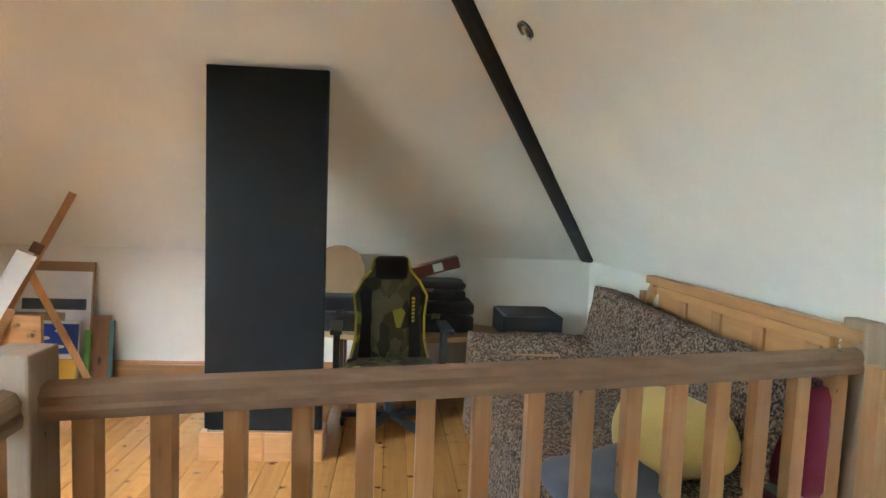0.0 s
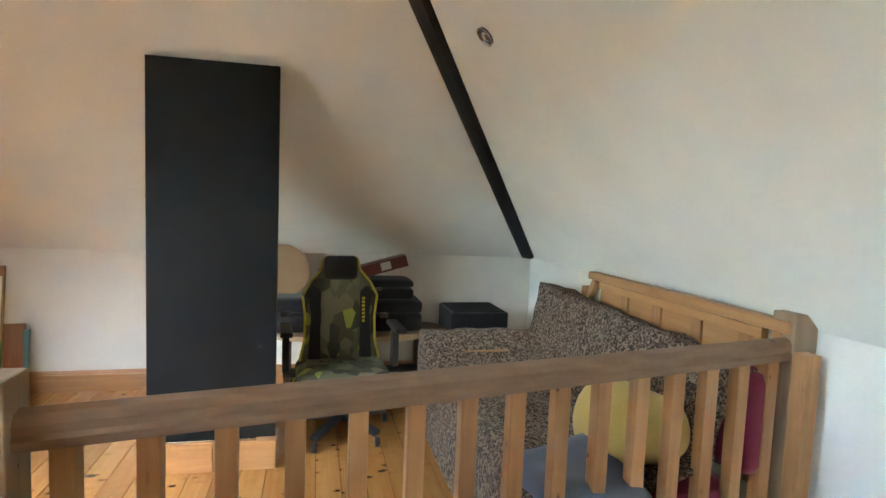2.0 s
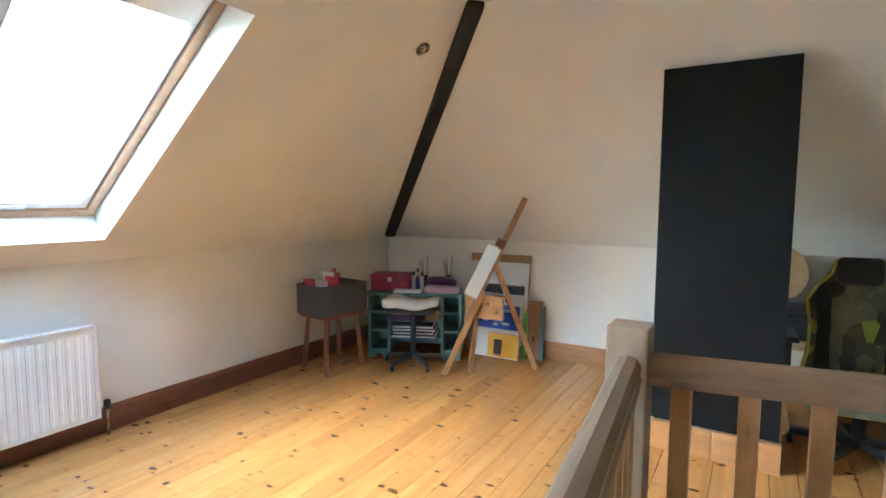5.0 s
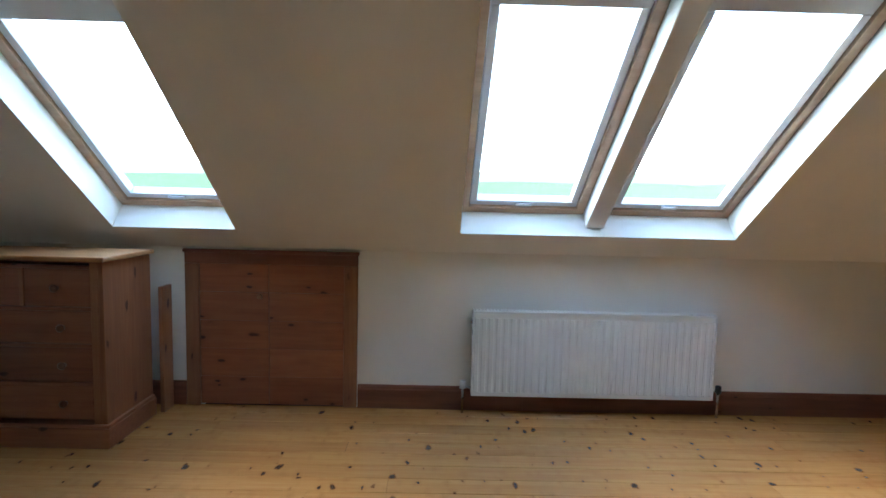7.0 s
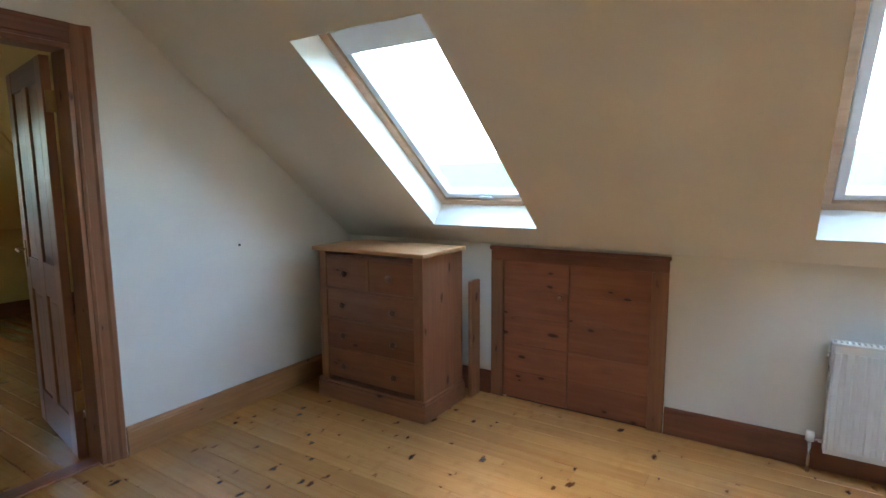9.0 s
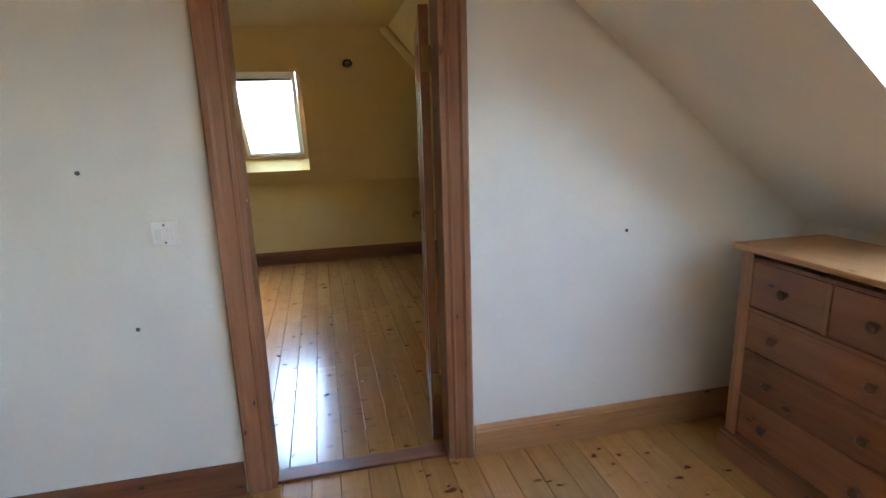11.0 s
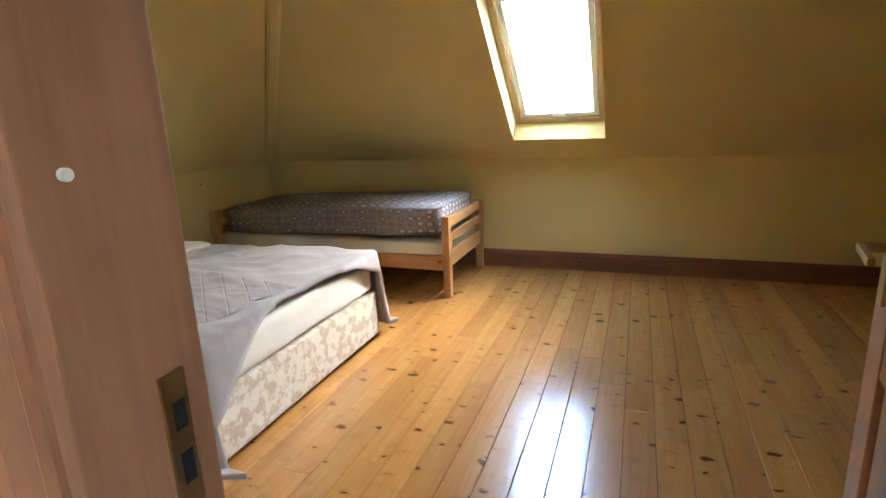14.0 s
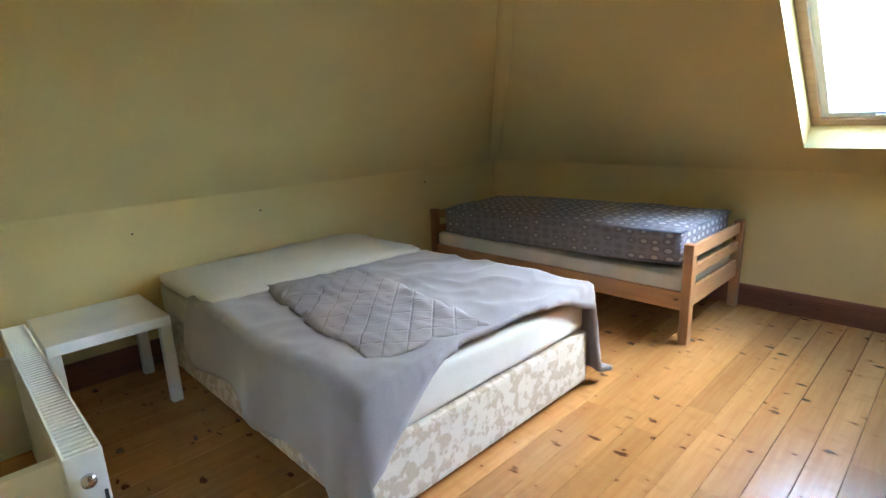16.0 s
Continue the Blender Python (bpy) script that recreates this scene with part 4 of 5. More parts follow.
case("instrument_case", 3.75, 4.30, 6.86, 7.2, 0.5, 0.72, "large black padded instrument case on the low table")
case("instrument_case", 3.72, 4.24, 6.90, 7.2, 0.72, 0.86, "black instrument case lying on a larger case")
case("instrument_case", 3.12, 3.62, 6.86, 7.18, 0.5, 0.74, "black instrument case standing on the low table")
bx = thing("long_box", pose(4.02, 6.98, 0.955, 0, -16, 0), "dark red leather box with a pale label", "box")
part("body", B(-0.17, 0.17, -0.07, 0.07, -0.04, 0.04, 0.006), M_LEATHER, bx)
part("label_patch", B(-0.02, 0.05, -0.0725, -0.069, -0.025, 0.03), M_PAPER, bx)
gt = thing("round_drum", pose(3.33, 7.10, 0.74, 76, 0, 0), "round tan drum with a pale skin leaning on the wall", "drum")
bm = bmesh.new()
cyl(bm, (0, 0.15, -0.03), (0, 0.15, 0.03), 0.19, seg=40)
part("rim", bm, M_GUITAR, gt)
bm = bmesh.new()
cyl(bm, (0, 0.15, 0.03), (0, 0.15, 0.035), 0.182, seg=40)
part("skin", bm, M_CARD, gt)
pr = thing("black_box", pose(4.70, 6.98, 0), "low black amplifier box beside the sofa", "box")
part("body", B(-0.21, 0.21, -0.2, 0.2, 0.02, 0.65, 0.012), M_DARKPL, pr)
part("top_panel", B(-0.19, 0.19, -0.18, 0.18, 0.65, 0.656, 0.002), M_BOARD, pr)
part("grille", B(-0.19, 0.19, -0.206, -0.2, 0.06, 0.5, 0.002), M_DARKCL, pr)
for i in (-1, 1):
    part("foot", B(i * 0.18 - 0.02, i * 0.18 + 0.02, -0.15, 0.15, 0, 0.021), M_DARKPL, pr)


# ---- art corner ----
def easel():
    e = thing("easel", pose(0, 0, 0), "folding beech artist's easel leaning at an angle", "easel")
    part("mast", bar(bmesh.new(), (1.30, 6.62, 0.42), (1.68, 6.84, 1.38), 0.045, 0.022), M_PINE_Z, e)
    part("front_leg", bar(bmesh.new(), (1.17, 6.49, 0.0), (1.42, 6.66, 0.66), 0.045, 0.022), M_PINE_Z, e)
    part("front_leg", bar(bmesh.new(), (1.33, 6.63, 0.0), (1.36, 6.69, 0.62), 0.04, 0.022), M_PINE_Z, e)
    part("rear_leg", bar(bmesh.new(), (1.74, 6.98, 0.0), (1.47, 6.75, 0.88), 0.042, 0.022), M_PINE_Z, e)
    part("tray", B(1.26, 1.58, 6.67, 6.70, 0.44, 0.62, 0.003), M_PINE_X, e)
    part("clamp", bar(bmesh.new(), (1.51, 6.73, 1.0), (1.535, 6.745, 1.06), 0.065, 0.05), M_KNOB, e, "dark clamp block")
    for x, z in ((1.31, 0.5), (1.53, 0.5), (1.45, 0.56)):
        bm = bmesh.new()
        cyl(bm, (x, 6.67, z), (x, 6.64, z), 0.014)
        part("wing_nut", bm, M_BRASS, e)
    cv = part("canvas", bar(bmesh.new(), (1.335, 6.60, 0.62), (1.495, 6.69, 1.0), 0.11, 0.016), M_PAPER)
    tagged(cv, "small white canvas set on the easel", "canvas")


easel()


def picture(name, m, w, h, t, material, label, marks=()):
    p = thing(name, m, label, "picture board")
    part("backing", B(0, w, 0, t, 0, h, 0.002), material, p)
    for nm, x0, x1, z0, z1, mat in marks:
        part(nm, B(x0, x1, -0.004, 0.001, z0, z1, 0.0005), mat, p)
    return p


lean = -7
picture("poster_board", pose(0.97, 7.22, 0, lean, 0, 0), 0.58, 0.89, 0.02, M_CARD, "cardboard sheet with a white printed poster",
        [("paper_sheet", 0.0, 0.57, 0.1, 0.82, M_PAPER), ("dark_band", 0.10, 0.54, 0.54, 0.62, M_NAVY), ("brown_card", 0.03, 0.4, 0.28, 0.52, M_CARD)])
bl = picture("painting", pose(1.10, 7.12, 0, lean, 0, 0), 0.42, 0.48, 0.02, M_PAPER, "bright childlike painting of blue sky over yellow ground",
             [("blue_sky", 0.0, 0.42, 0.25, 0.46, M_BLUE), ("yellow_ground", 0.14, 0.42, 0.01, 0.21, M_YPRINT), ("red_line", 0.14, 0.42, 0.2102, 0.218, M_RED), ("white_band", 0.0, 0.42, 0.212, 0.245, M_PAPER)])
for x, z, w in ((0.05, 0.41, 0.09), (0.2, 0.36, 0.07), (0.3, 0.41, 0.08), (0.1, 0.32, 0.07), (0.29, 0.30, 0.09), (0.2, 0.29, 0.05)):
    bm = bmesh.new()
    bmesh.ops.create_uvsphere(bm, u_segments=10, v_segments=6, radius=0.5, matrix=Matrix.Translation((x, -0.004, z)) @ Matrix.Diagonal((w, 0.004, 0.025, 1)))
    part("cloud", bm, M_PAPER, bl, "", True)
part("figure", B(0.2, 0.27, -0.007, -0.003, 0.03, 0.16, 0.01), M_FELT, bl)
picture("green_board", pose(1.525, 7.19, 0, lean, 0, 0), 0.035, 0.40, 0.02, M_GREEN, "narrow green edged board")
picture("pine_offcut", pose(1.56, 7.23, 0, lean, 0, 8), 0.12, 0.50, 0.02, M_CHEST_Z, "small brown pine panel leaning on the wall")
picture("teal_board", pose(1.67, 7.24, 0, lean, 0, 3), 0.03, 0.46, 0.02, M_TEAL, "thin teal board leaning against the wall")


DESK = pose(0.375, 6.55, 0, 0, 0, 24)


def teal_desk():
    d = thing("desk_unit", DESK, "teal painted shelf desk cluttered with craft things", "desk")
    W, D, H = 0.80, 0.34, 0.57
    part("top", B(-0.015, W + 0.015, -0.015, D, H - 0.025, H, 0.004), M_TEAL, d)
    for x0 in (0, 0.17, W - 0.17, W - 0.022):
        part("upright", B(x0, x0 + 0.022, 0, D, 0.05, H - 0.025, 0.002), M_TEAL, d)
    for x0, x1 in ((0.022, 0.17), (W - 0.148, W - 0.022)):
        for z in (0.06, 0.23, 0.39):
            part("shelf", B(x0, x1, 0.005, D, z, z + 0.02, 0.002), M_TEAL, d)
        bm = prism(bmesh.new(), [(x0 - 0.02, 0), (x0 + 0.03, 0), (x0 + 0.06, 0.04), (x1 - 0.06, 0.04), (x1 - 0.03, 0), (x1 + 0.02, 0), (x1 + 0.02, 0.06), (x0 - 0.02, 0.06)], "y", -0.004, 0.02)
        part("plinth", bm, M_TEAL, d)
    for z in (0.17, 0.32):
        part("shelf", B(0.192, W - 0.17, 0.005, D, z, z + 0.018, 0.002), M_TEAL, d)
    part("back", B(0, W, D - 0.012, D, 0.05, H - 0.03), M_TEAL, d)


teal_desk()


def loose(name, x0, x1, y0, y1, z0, z1, mat, lab, cat, soft=0.0):
    """A small thing on or in the desk, placed in the desk's own measures."""
    if soft:
        bm = cushion(bmesh.new(), x0, x1, y0, y1, z0, z1, min(soft, (z1 - z0) * 0.45), sag=0.02, seed=x0 * 9)
    else:
        bm = B(x0, x1, y0, y1, z0, z1, 0.004)
    ob = tagged(part(name, bm, mat, smooth=bool(soft)), lab, cat)
    ob.matrix_basis = DESK
    return ob


DT = 0.57
cb = thing("craft_case", DESK @ pose(0.0, 0.09, DT), "crimson patterned craft case on the desk", "case")
part("body", B(0, 0.34, 0, 0.2, 0, 0.10, 0.01), M_PINK, cb)
part("lid", B(-0.004, 0.344, -0.004, 0.204, 0.102, 0.145, 0.01), M_PINK, cb)
part("clasp", B(0.15, 0.19, -0.008, 0, 0.08, 0.12, 0.002), M_PAPER, cb)
loose("drawing_paper", 0.22, 0.46, -0.01, 0.085, DT, DT + 0.022, M_PAPER, "loose white drawing paper on the desk", "paper")
loose("cloth_bundle", 0.47, 0.74, 0.12, 0.30, DT, DT + 0.12, M_PURPLE, "purple folded cloth bundle on the desk", "cloth", 0.06)
loose("pink_cloth", 0.48, 0.78, 0.0, 0.115, DT, DT + 0.055, cloth("pink_cotton", (0.5, 0.34, 0.42), (0.4, 0.26, 0.33)), "pale pink folded cloth on the desk", "cloth", 0.025)
for x, h, mt, yy in ((0.375, 0.17, M_PAPER, 0.13), (0.41, 0.13, M_BLUE, 0.11), (0.445, 0.16, M_PAPER, 0.14), (0.40, 0.19, M_PAPER, 0.2)):
    bo = thing("paint_bottle", DESK @ pose(x, yy, DT), "small plastic paint bottle on the desk", "bottle", "paint bottles")
    bm = bmesh.new()
    cyl(bm, (0, 0, 0), (0, 0, h * 0.75), 0.018)
    cyl(bm, (0, 0, h * 0.75), (0, 0, h * 0.82), 0.018, 0.009)
    part("body", bm, mt, bo, "", True)
    bm = bmesh.new()
    cyl(bm, (0, 0, h * 0.82), (0, 0, h), 0.011)
    part("cap", bm, M_DARKPL, bo, "", True)
for x0 in (0.45, 0.66):
    j = thing("brush_jar", DESK @ pose(x0, 0.315 if x0 > 0.5 else 0.26, DT), "dark jar of paint brushes on the desk", "jar", "brush jars")
    bm = bmesh.new()
    cyl(bm, (0, 0, 0), (0, 0, 0.12), 0.024, 0.028)
    part("jar", bm, M_DARKWOOD, j, "", True)
    for k in range(6):
        a = k * 1.1
        part("brush", cyl(bmesh.new(), (0.01 * math.cos(a), 0.01 * math.sin(a), 0.02), (0.045 * math.cos(a), 0.03 * math.sin(a), 0.2 + 0.018 * k), 0.0035, seg=6), M_KNOB if k % 2 else M_PINE_Z, j)
STACK = ((0.338, 0.045, M_PURPLE, "purple box file on a desk shelf"), (0.383, 0.02, M_PAPER, "white sketch pad on a desk shelf"), (0.403, 0.05, M_CARD, "flat cardboard box on a desk shelf"), (0.453, 0.03, M_YPRINT, "yellow game box on a desk shelf"))
for i, (z, h, mt, lab) in enumerate(STACK):
    loose("flat_box", 0.20 + 0.008 * (i % 3), 0.48 + 0.012 * (i % 2), -0.02 + 0.01 * (i % 2), 0.28, z, z + h, mt, lab, "box")
for i in range(8):
    tagged(loose("magazine", 0.21 + 0.006 * (i % 3), 0.58 - 0.008 * (i % 4), -0.02 + 0.006 * (i % 3), 0.25, 0.188 + i * 0.014, 0.201 + i * 0.014, (M_PAPER, M_FELT, M_PAPER, M_NAVY)[i % 4], "thin magazine in a pile on a desk shelf", "magazine"), group="magazines")
loose("open_box", 0.50, 0.62, -0.03, 0.2, 0.338, 0.43, M_CARD, "small open cardboard box on a desk shelf", "box")


def swivel_stool():
    c = thing("swivel_stool", DESK @ pose(0.42, -0.16, 0), "black swivel stool with a pale fleece over it", "stool")
    part("seat", cushion(bmesh.new(), -0.22, 0.2, -0.12, 0.12, 0.44, 0.48, 0.02), M_DARKCL, c, "", True)
    bm = bmesh.new()
    cyl(bm, (0, 0, 0.08), (0, 0, 0.44), 0.022)
    part("column", bm, M_DARKPL, c, "", True)
    for i in range(5):
        a = radians(20 + 72 * i)
        ex, ey = 0.24 * math.cos(a), 0.24 * math.sin(a)
        lg = part("leg", bar(bmesh.new(), (0, 0, 0.09), (ex, ey, 0.06), 0.025, 0.035), M_DARKPL, c)
        bm = bmesh.new()
        cyl(bm, (ex - 0.011, ey, 0.025), (ex + 0.011, ey, 0.025), 0.025)
        part("castor", bm, M_DARKPL, lg, "", True)
    fl = part("fleece", cushion(bmesh.new(), 0.18, 0.64, -0.30, -0.02, 0.478, 0.555, 0.035, sag=0.05, seed=2), M_SHEET, None, "", True)
    fl.matrix_basis = DESK
    tagged(fl, "crumpled cream fleece on the stool", "fleece")


swivel_stool()


def small_stool():
    s = thing("wooden_stool", pose(0.27, 6.22, 0, 0, 0, 80), "small reddish wooden stool against the low wall", "stool")
    part("seat", B(-0.2, 0.2, -0.17, 0.17, 0.42, 0.45, 0.008), M_STOOL, s)
    for x in (-0.15, 0.15):
        for y in (-0.12, 0.12):
            part("leg", bar(bmesh.new(), (x, y, 0.42), (x * 1.2, y * 1.2, 0.0), 0.035, 0.035), M_STOOL, s)
    b = thing("storage_box", pose(0.27, 6.22, 0.45, 0, 0, 80), "grey felt storage box filled with craft paper", "box")
    w, d, h = 0.23, 0.16, 0.24
    for x0, x1, y0, y1 in ((-w, w, -d, -d + 0.008), (-w, w, d - 0.008, d), (-w, -w + 0.008, -d, d), (w - 0.008, w, -d, d)):
        part("side", B(x0, x1, y0, y1, 0.0, h, 0.002), M_FELT, b)
    part("base", B(-w, w, -d, d, 0, 0.008), M_FELT, b)
    for i in range(7):
        mt = [M_RED, M_PAPER, M_PAPER, M_RED, M_PAPER, M_RED, M_PINK][i]
        x = 0.15 + i * 0.03
        tagged(part("paper_roll", bar(bmesh.new(), (x, 6.10 + 0.06 * (i % 4), 0.47), (x + 0.02 * (i % 3 - 1), 6.10 + 0.065 * (i % 4), 0.72 + 0.025 * (i % 4)), 0.12, 0.012), mt), "sheet of coloured craft paper in the box", "paper", "craft papers")


small_stool()


# ---- spotlights ----
def spotlight(m):
    s = thing("spotlight", m, "recessed chrome spotlight in the sloping ceiling", "spotlight", "spotlights")
    bm = bmesh.new()
    bmesh.ops.create_cone(bm, cap_ends=False, segments=28, radius1=0.045, radius2=0.036, depth=0.014, matrix=Matrix.Translation((0, 0, -0.006)))
    part("rim", bm, M_CHROME, s, "brushed chrome rim", True)
    bm = bmesh.new()
    cyl(bm, (0, 0, -0.004), (0, 0, 0.0), 0.042, seg=28)
    part("recess", bm, M_DARKPL, s)
    bm = bmesh.new()
    bmesh.ops.create_uvsphere(bm, u_segments=16, v_segments=8, radius=0.024, matrix=Matrix.Translation((0, 0, -0.004)) @ Matrix.Diagonal((1, 1, 0.5, 1)))
    part("bulb", bm, M_CHROME, s, "unlit reflector bulb", True)


def on_slope(p, n):
    n = Vector(n).normalized()
    return Matrix.Translation(p) @ n.to_track_quat("Z", "Y").to_matrix().to_4x4()


E_N, W_N, S_N = (TE, 0, 1), (-TW, 0, 1), (0, -TS, 1)
spotlight(on_slope((4.235, 5.46, KNEE + TE * (EAST - 4.235)), E_N))
spotlight(on_slope((1.545, 5.59, KNEE + TW * 1.545), W_N))
spotlight(on_slope((3.56, -2.80, KNEE2 + TS * (SOUTH * -1 - 2.80)), S_N))
spotlight(on_slope((2.02, -2.80, KNEE2 + TS * (SOUTH * -1 - 2.80)), S_N))


# ---- light switch and marks on the partition ----
sw = thing("light_switch", pose(2.905, 0.0, 1.145), "square white plastic double light switch", "light switch")
part("plate", B(-0.047, 0.047, 0, 0.009, -0.045, 0.045, 0.003), M_PLASTIC, sw)
for x in (-0.02, 0.02):
    part("rocker", B(x - 0.012, x + 0.012, 0.009, 0.014, -0.02, 0.02, 0.002), M_PLASTIC, sw)
for z in (-0.033, 0.033):
    part("screw", cyl(bmesh.new(), (0, 0.008, z), (0, 0.0105, z), 0.004, seg=10), M_CHROME, sw)
for x, z in ((3.16, 1.38), (3.05, 0.78), (0.98, 1.02)):
    tagged(part("wall_plug", cyl(bmesh.new(), (x, -0.002, z), (x, 0.003, z), 0.008, seg=10), M_FELT), "small dark screw hole in the white wall", "wall plug", "wall marks")


# ---- bedroom: single bed ----
def single_bed():
    b = thing("single_bed", pose(0, 0, 0), "varnished pine single bed with slatted ends", "bed")
    x0, x1, y0, y1 = 3.43, 5.56, -4.09, -3.19
    for x in (x0, x1 - 0.06):
        for y in (y0, y1 - 0.06):
            part("post", B(x, x + 0.055, y, y + 0.06, 0, 0.60, 0.006), M_PINE_Z, b)
        for z0, z1 in ((0.515, 0.585), (0.40, 0.46), (0.22, 0.33)):
            part("end_rail", B(x + 0.014, x + 0.04, y0 + 0.06, y1 - 0.06, z0, z1, 0.004), M_PINE_Y, b)
    for y in (y0 + 0.012, y1 - 0.042):
        part("side_rail", B(x0 + 0.055, x1 - 0.06, y, y + 0.028, 0.20, 0.31, 0.004), M_PINE_X, b)
    for i in range(12):
        x = x0 + 0.12 + i * 0.155
        part("slat", B(x, x + 0.07, y0 + 0.04, y1 - 0.042, 0.285, 0.303, 0.002), M_PINE_Y, b)
    tagged(part("box_mattress", cushion(bmesh.new(), x0 + 0.06, x1 - 0.07, y0 + 0.03, y1 - 0.02, 0.303, 0.41, 0.02), M_SHEET, None, "", True), "thin cream under-mattress on the pine bed", "mattress")
    m = thing("mattress", pose((x0 + x1) / 2, (y0 + y1) / 2, 0.41, 0, 1.5, 0), "bare grey patterned mattress lying on the pine bed", "mattress")
    part("body", cushion(bmesh.new(), -0.99, 0.93, -0.41, 0.42, 0, 0.25, 0.05, sag=0.015), M_TICK, m, "", True)
    for z in (0.035, 0.215):
        bm = bmesh.new()
        pts = [(-0.98, -0.41), (0.92, -0.41), (0.92, 0.41), (-0.98, 0.41)]
        for a, c in zip(pts, pts[1:] + pts[:1]):
            cyl(bm, (*a, z), (*c, z), 0.007, seg=8)
        part("piping", bm, M_GREYCL, m, "", True)


single_bed()


# ---- bedroom: double divan ----
BX0, BX1, BY0, BY1 = 3.62, 5.59, -2.41, -1.06


def double_bed():
    d = thing("divan_bed", pose(0, 0, 0), "cream damask divan bed with a bare mattress", "bed")
    part("base", B(BX0, BX1, BY0, BY1, 0.03, 0.30, 0.02), M_DAMASK, d, "quilted cream damask base")
    for x in (BX0 + 0.1, BX1 - 0.1):
        for y in (BY0 + 0.1, BY1 - 0.1):
            part("castor", cyl(bmesh.new(), (x, y, 0), (x, y, 0.032), 0.025), M_DARKPL, d)
    part("mattress", cushion(bmesh.new(), BX0 + 0.01, BX1, BY0 + 0.01, BY1 - 0.01, 0.30, 0.49, 0.045, sag=0.01), M_SHEET, d, "cream sheeted mattress", True)
    tagged(part("pillow", cushion(bmesh.new(), BX1 - 0.80, BX1 - 0.02, BY0 + 0.01, BY1 - 0.01, 0.475, 0.56, 0.04, sag=0.012, seed=4), M_SHEET, None, "", True), "flat cream pillow roll under the sheet at the bed head", "pillow")

    def duvet(u, v):
        # u from head to foot, v across from the window side to the near side
        x = 5.02 - 1.47 * u
        y = -2.62 + 1.84 * v
        z = 0.535 + 0.025 * noise.noise(Vector((u * 3, v * 3, 1))) + 0.014 * noise.noise(Vector((u * 9, v * 7, 4)))
        z += 0.012 * (1 - abs(noise.noise(Vector((u * 7 + v * 5, v * 9 - u * 3, 6))))) ** 3 - 0.006
        over_n = max(0, y - (BY1 - 0.02))
        over_s = max(0, BY0 - y)
        over_f = max(0, (BX0 + 0.0) - x)
        hang = over_n * (0.62 + 0.42 * u) + over_s * 2.2 + over_f * 1.6
        rip = 0.03 * math.sin(u * 15 + 2 * noise.noise(Vector((u * 4, 0, 7)))) * min(1, hang * 6)
        z -= hang * 1.35
        if over_n:
            y = BY1 + 0.02 + over_n * 0.18 + rip
        if over_s:
            y = BY0 - 0.02 - over_s * 0.5 + rip * 0.5
        if over_f:
            x = BX0 - 0.02 - over_f * 0.5 + rip
        # the far foot corner lies shorter, the near one hangs down
        z += 0.06 * max(0, 0.5 - v) * u
        return (x, y, max(z, 0.09))

    def foot(u, v):
        p = duvet(u * (0.94 + (0.20 * (2 * v - 1) ** 2 if v > 0.5 else 0.10 * (1 - 2 * v) ** 2)), v)
        return p

    t = part("duvet", sheet(96, 96, foot, 0.024), M_LILAC, None, "", True)
    tagged(t, "rumpled lilac grey cotton duvet spread over the divan", "duvet")

    def over(u, v):
        x = 4.92 - 1.15 * u - 0.14 * (1 - v)
        y = -1.86 + 0.52 * v + 0.14 * u
        du, dv = (5.02 - x) / 1.47, (y + 2.62) / 1.84
        z = 0.549 + 0.025 * noise.noise(Vector((du * 3, dv * 3, 1))) + 0.014 * noise.noise(Vector((du * 9, dv * 7, 4)))
        z += 0.02 * abs(noise.noise(Vector((u * 8, v * 8, 2)))) + 0.06 * max(0, 0.5 - dv) * du
        z -= 0.016 * max(0, 1 - min(u, 1 - u, v, 1 - v) / 0.07)
        x += 0.05 * noise.noise(Vector((v * 5, u * 2, 3)))
        y += 0.05 * noise.noise(Vector((u * 4, v * 2, 8)))
        z -= 0.9 * max(0, BX0 + 0.03 - x)
        return (x, y, z)

    tagged(part("quilt", sheet(40, 40, over, 0.006), M_QUILT, None, "", True), "quilted grey bedspread crumpled on the duvet", "bedspread")


double_bed()


def lack_table():
    t = thing("side_table", pose(5.06, -0.965, 0), "small square white side table beside the bed", "table")
    W, H = 0.50, 0.455
    part("tabletop", B(0, W, 0, W, H - 0.05, H, 0.003), M_WHITE, t)
    for x in (0, W - 0.05):
        for y in (0, W - 0.05):
            part("leg", B(x + 0.001, x + 0.051, y + 0.001, y + 0.051, 0, H - 0.05, 0.002), M_WHITE, t)


lack_table()
for y, z in ((-1.0, 0.78), (-1.75, 0.80), (-3.2, 0.82)):
    tagged(part("wall_nail", cyl(bmesh.new(), (EAST2 - 0.012, y, z), (EAST2 + 0.005, y, z), 0.005, seg=8), M_DARKPL), "small dark nail in the yellow wall", "nail", "wall nails")


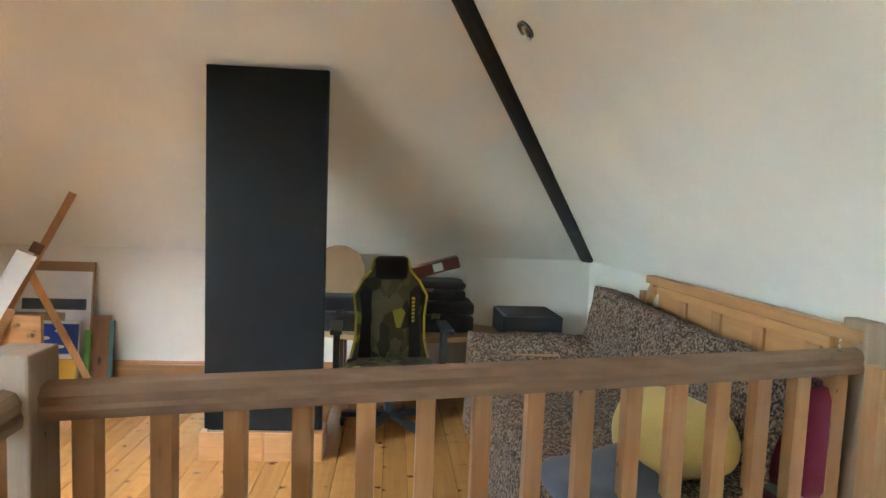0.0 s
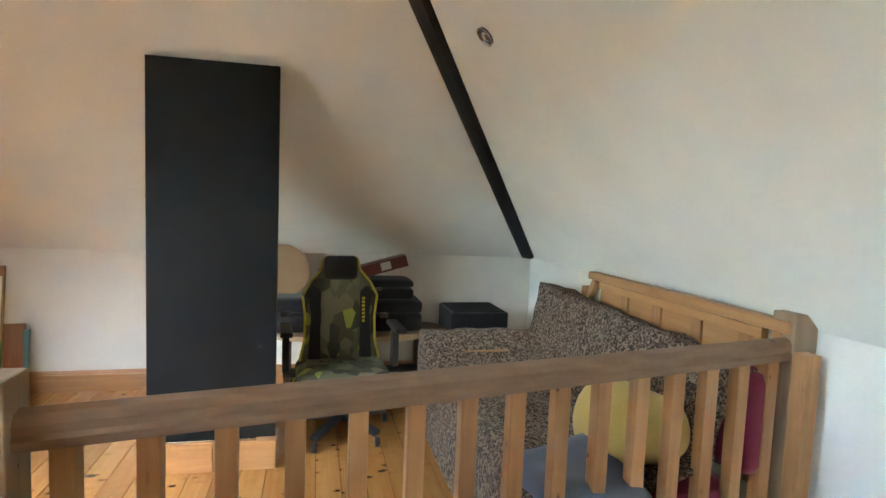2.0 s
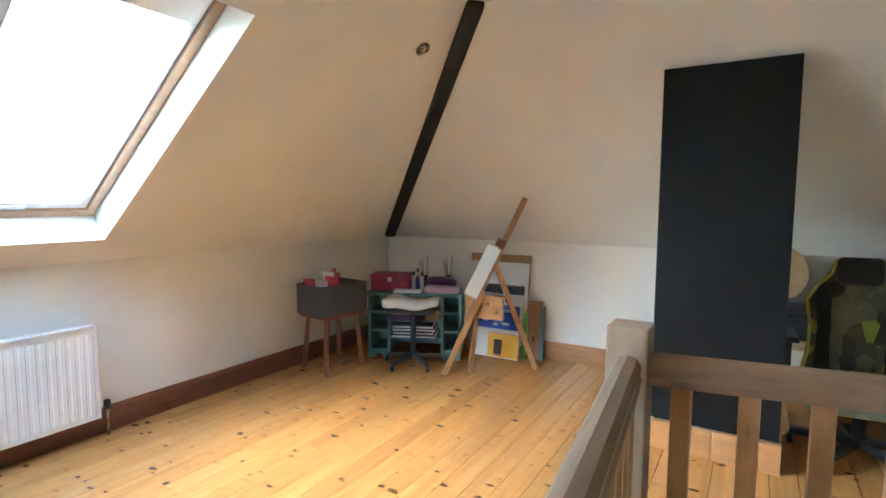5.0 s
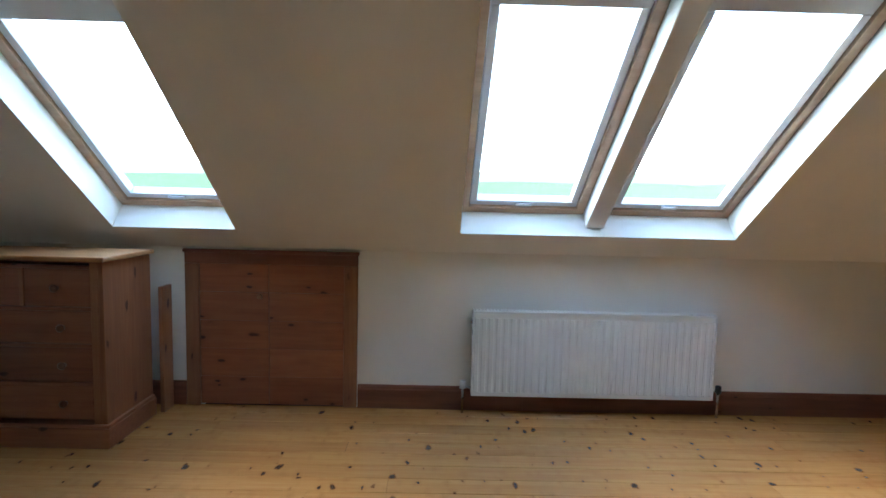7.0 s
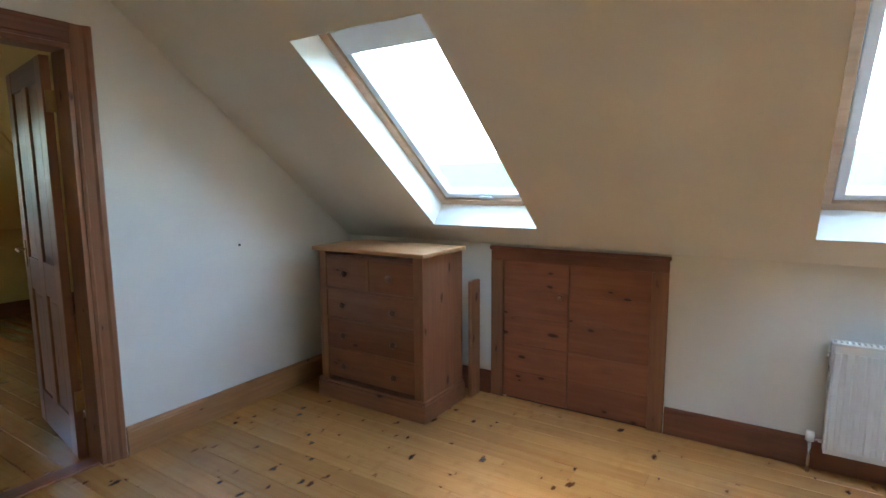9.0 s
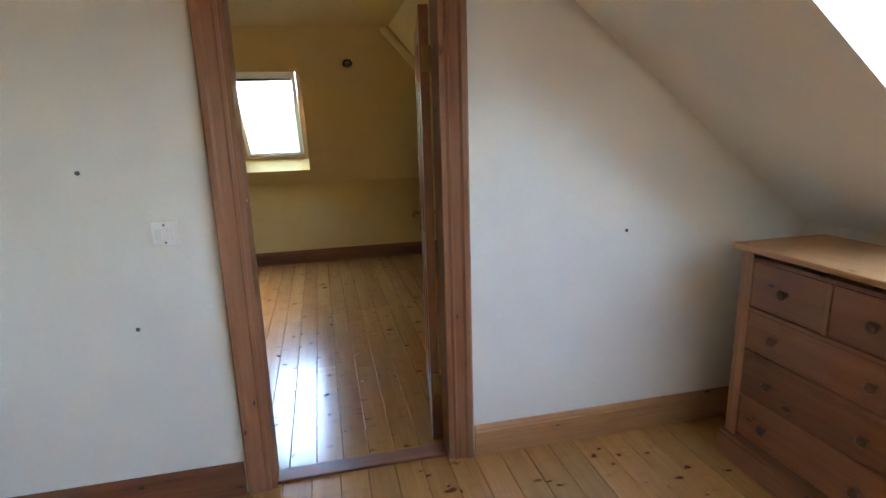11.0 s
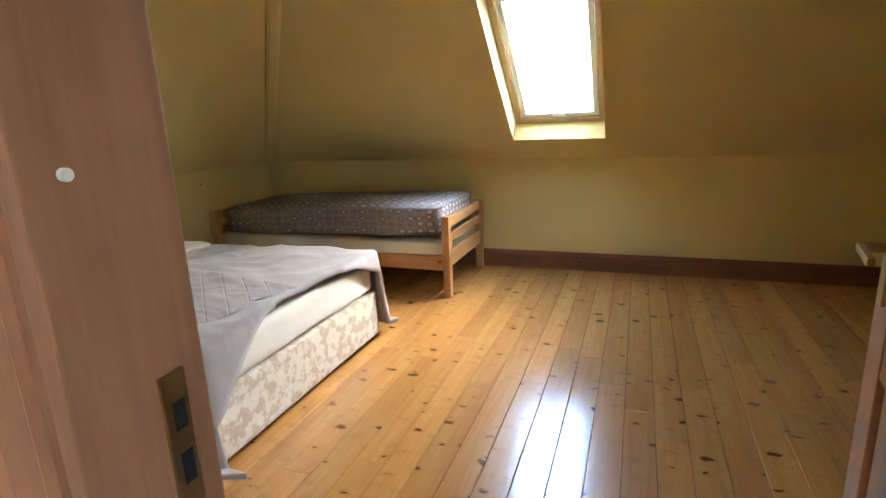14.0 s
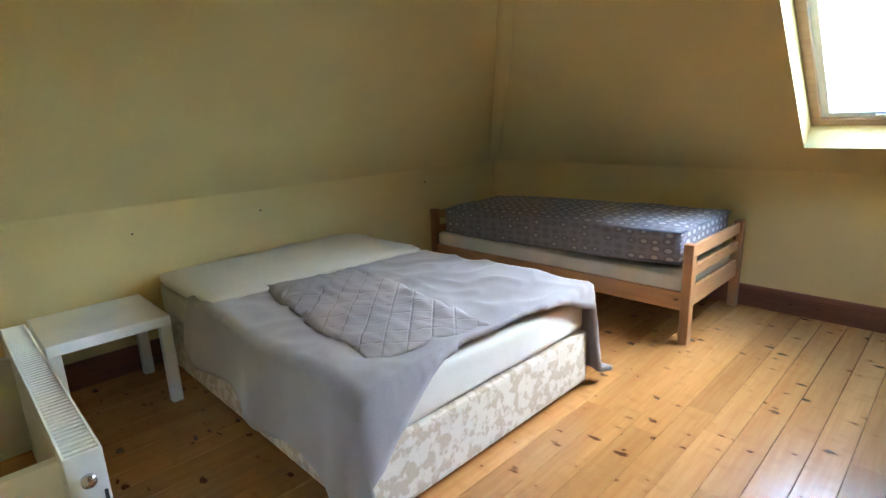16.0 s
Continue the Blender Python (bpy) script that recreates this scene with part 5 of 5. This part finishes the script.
# ---- outside ----
bm = bmesh.new()
bmesh.ops.create_grid(bm, x_segments=4, y_segments=4, size=3000, matrix=Matrix.Translation((0, 0, -3.2)))
structure("ground", bm, M_GRASS, "grass meadow around the house")
bm = bmesh.new()
N = 120
ring = []
for i in range(N):
    a = 2 * math.pi * i / N
    r = 160
    h = 10 + 7 * (0.5 + 0.5 * noise.noise(Vector((math.cos(a) * 3, math.sin(a) * 3, 0)))) + 2 * noise.noise(Vector((a * 14, 0, 5)))
    ring.append((bm.verts.new((r * math.cos(a), r * math.sin(a), -3.3)), bm.verts.new((r * 1.05 * math.cos(a), r * 1.05 * math.sin(a), h * 0.6)), bm.verts.new((r * 1.3 * math.cos(a), r * 1.3 * math.sin(a), h))))
for i in range(N):
    p, q = ring[i], ring[(i + 1) % N]
    bm.faces.new((p[0], q[0], q[1], p[1]))
    bm.faces.new((p[1], q[1], q[2], p[2]))
structure("backdrop", bm, M_GRASS, "distant wooded green hills")


# ---- floorboards, last ----
def floor(name, x0, x1, y0, y1, pitch, label, cuts):
    base = structure(name, B(x0 - 0.2, x1 + 0.2, y0, y1, -0.2, -0.022), M_GAP, label)
    n = round((x1 - x0) / pitch)
    w = (x1 - x0) / n
    made = {}
    rnd = random.Random(7)
    for i in range(n):
        ys = [y0] + sorted(y0 + (y1 - y0) * min(0.95, max(0.05, c + rnd.uniform(-0.09, 0.09))) for c in (cuts if i % 2 else cuts[:-1])) + [y1]
        for a, b in zip(ys, ys[1:]):
            L = round((b - a) * 5) / 5
            if L not in made:
                me = bpy.data.meshes.new("plank")
                bm = B(-w / 2 + 0.0008, w / 2 - 0.0008, -0.5, 0.5, -0.022, 0, 0.0)
                top = [e for e in bm.edges if all(v.co.z > -0.001 for v in e.verts) and abs(e.verts[0].co.x - e.verts[1].co.x) < 1e-6]
                bmesh.ops.bevel(bm, geom=top, offset=0.0022, segments=1, affect="EDGES")
                for v in bm.verts:
                    v.co.y *= L
                bm.to_mesh(me)
                bm.free()
                me.materials.append(M_FLOOR)
                made[L] = me
            o = new("plank", made[L])
            o.parent = base
            o.location = (x0 + (i + 0.5) * w, (a + b) / 2, rnd.uniform(-0.0006, 0.0006))
            o.scale = (1, (b - a - 0.001) / L, 1)


floor("floor", 0.0, EAST, -0.065, NORTH, 0.122, "varnished knotty pine floorboards", [0.3, 0.66])
floor("floor_bedroom", 0.0, EAST2, SOUTH, -0.065, 0.122, "varnished knotty pine floorboards in the bedroom", [0.45, 0.75])
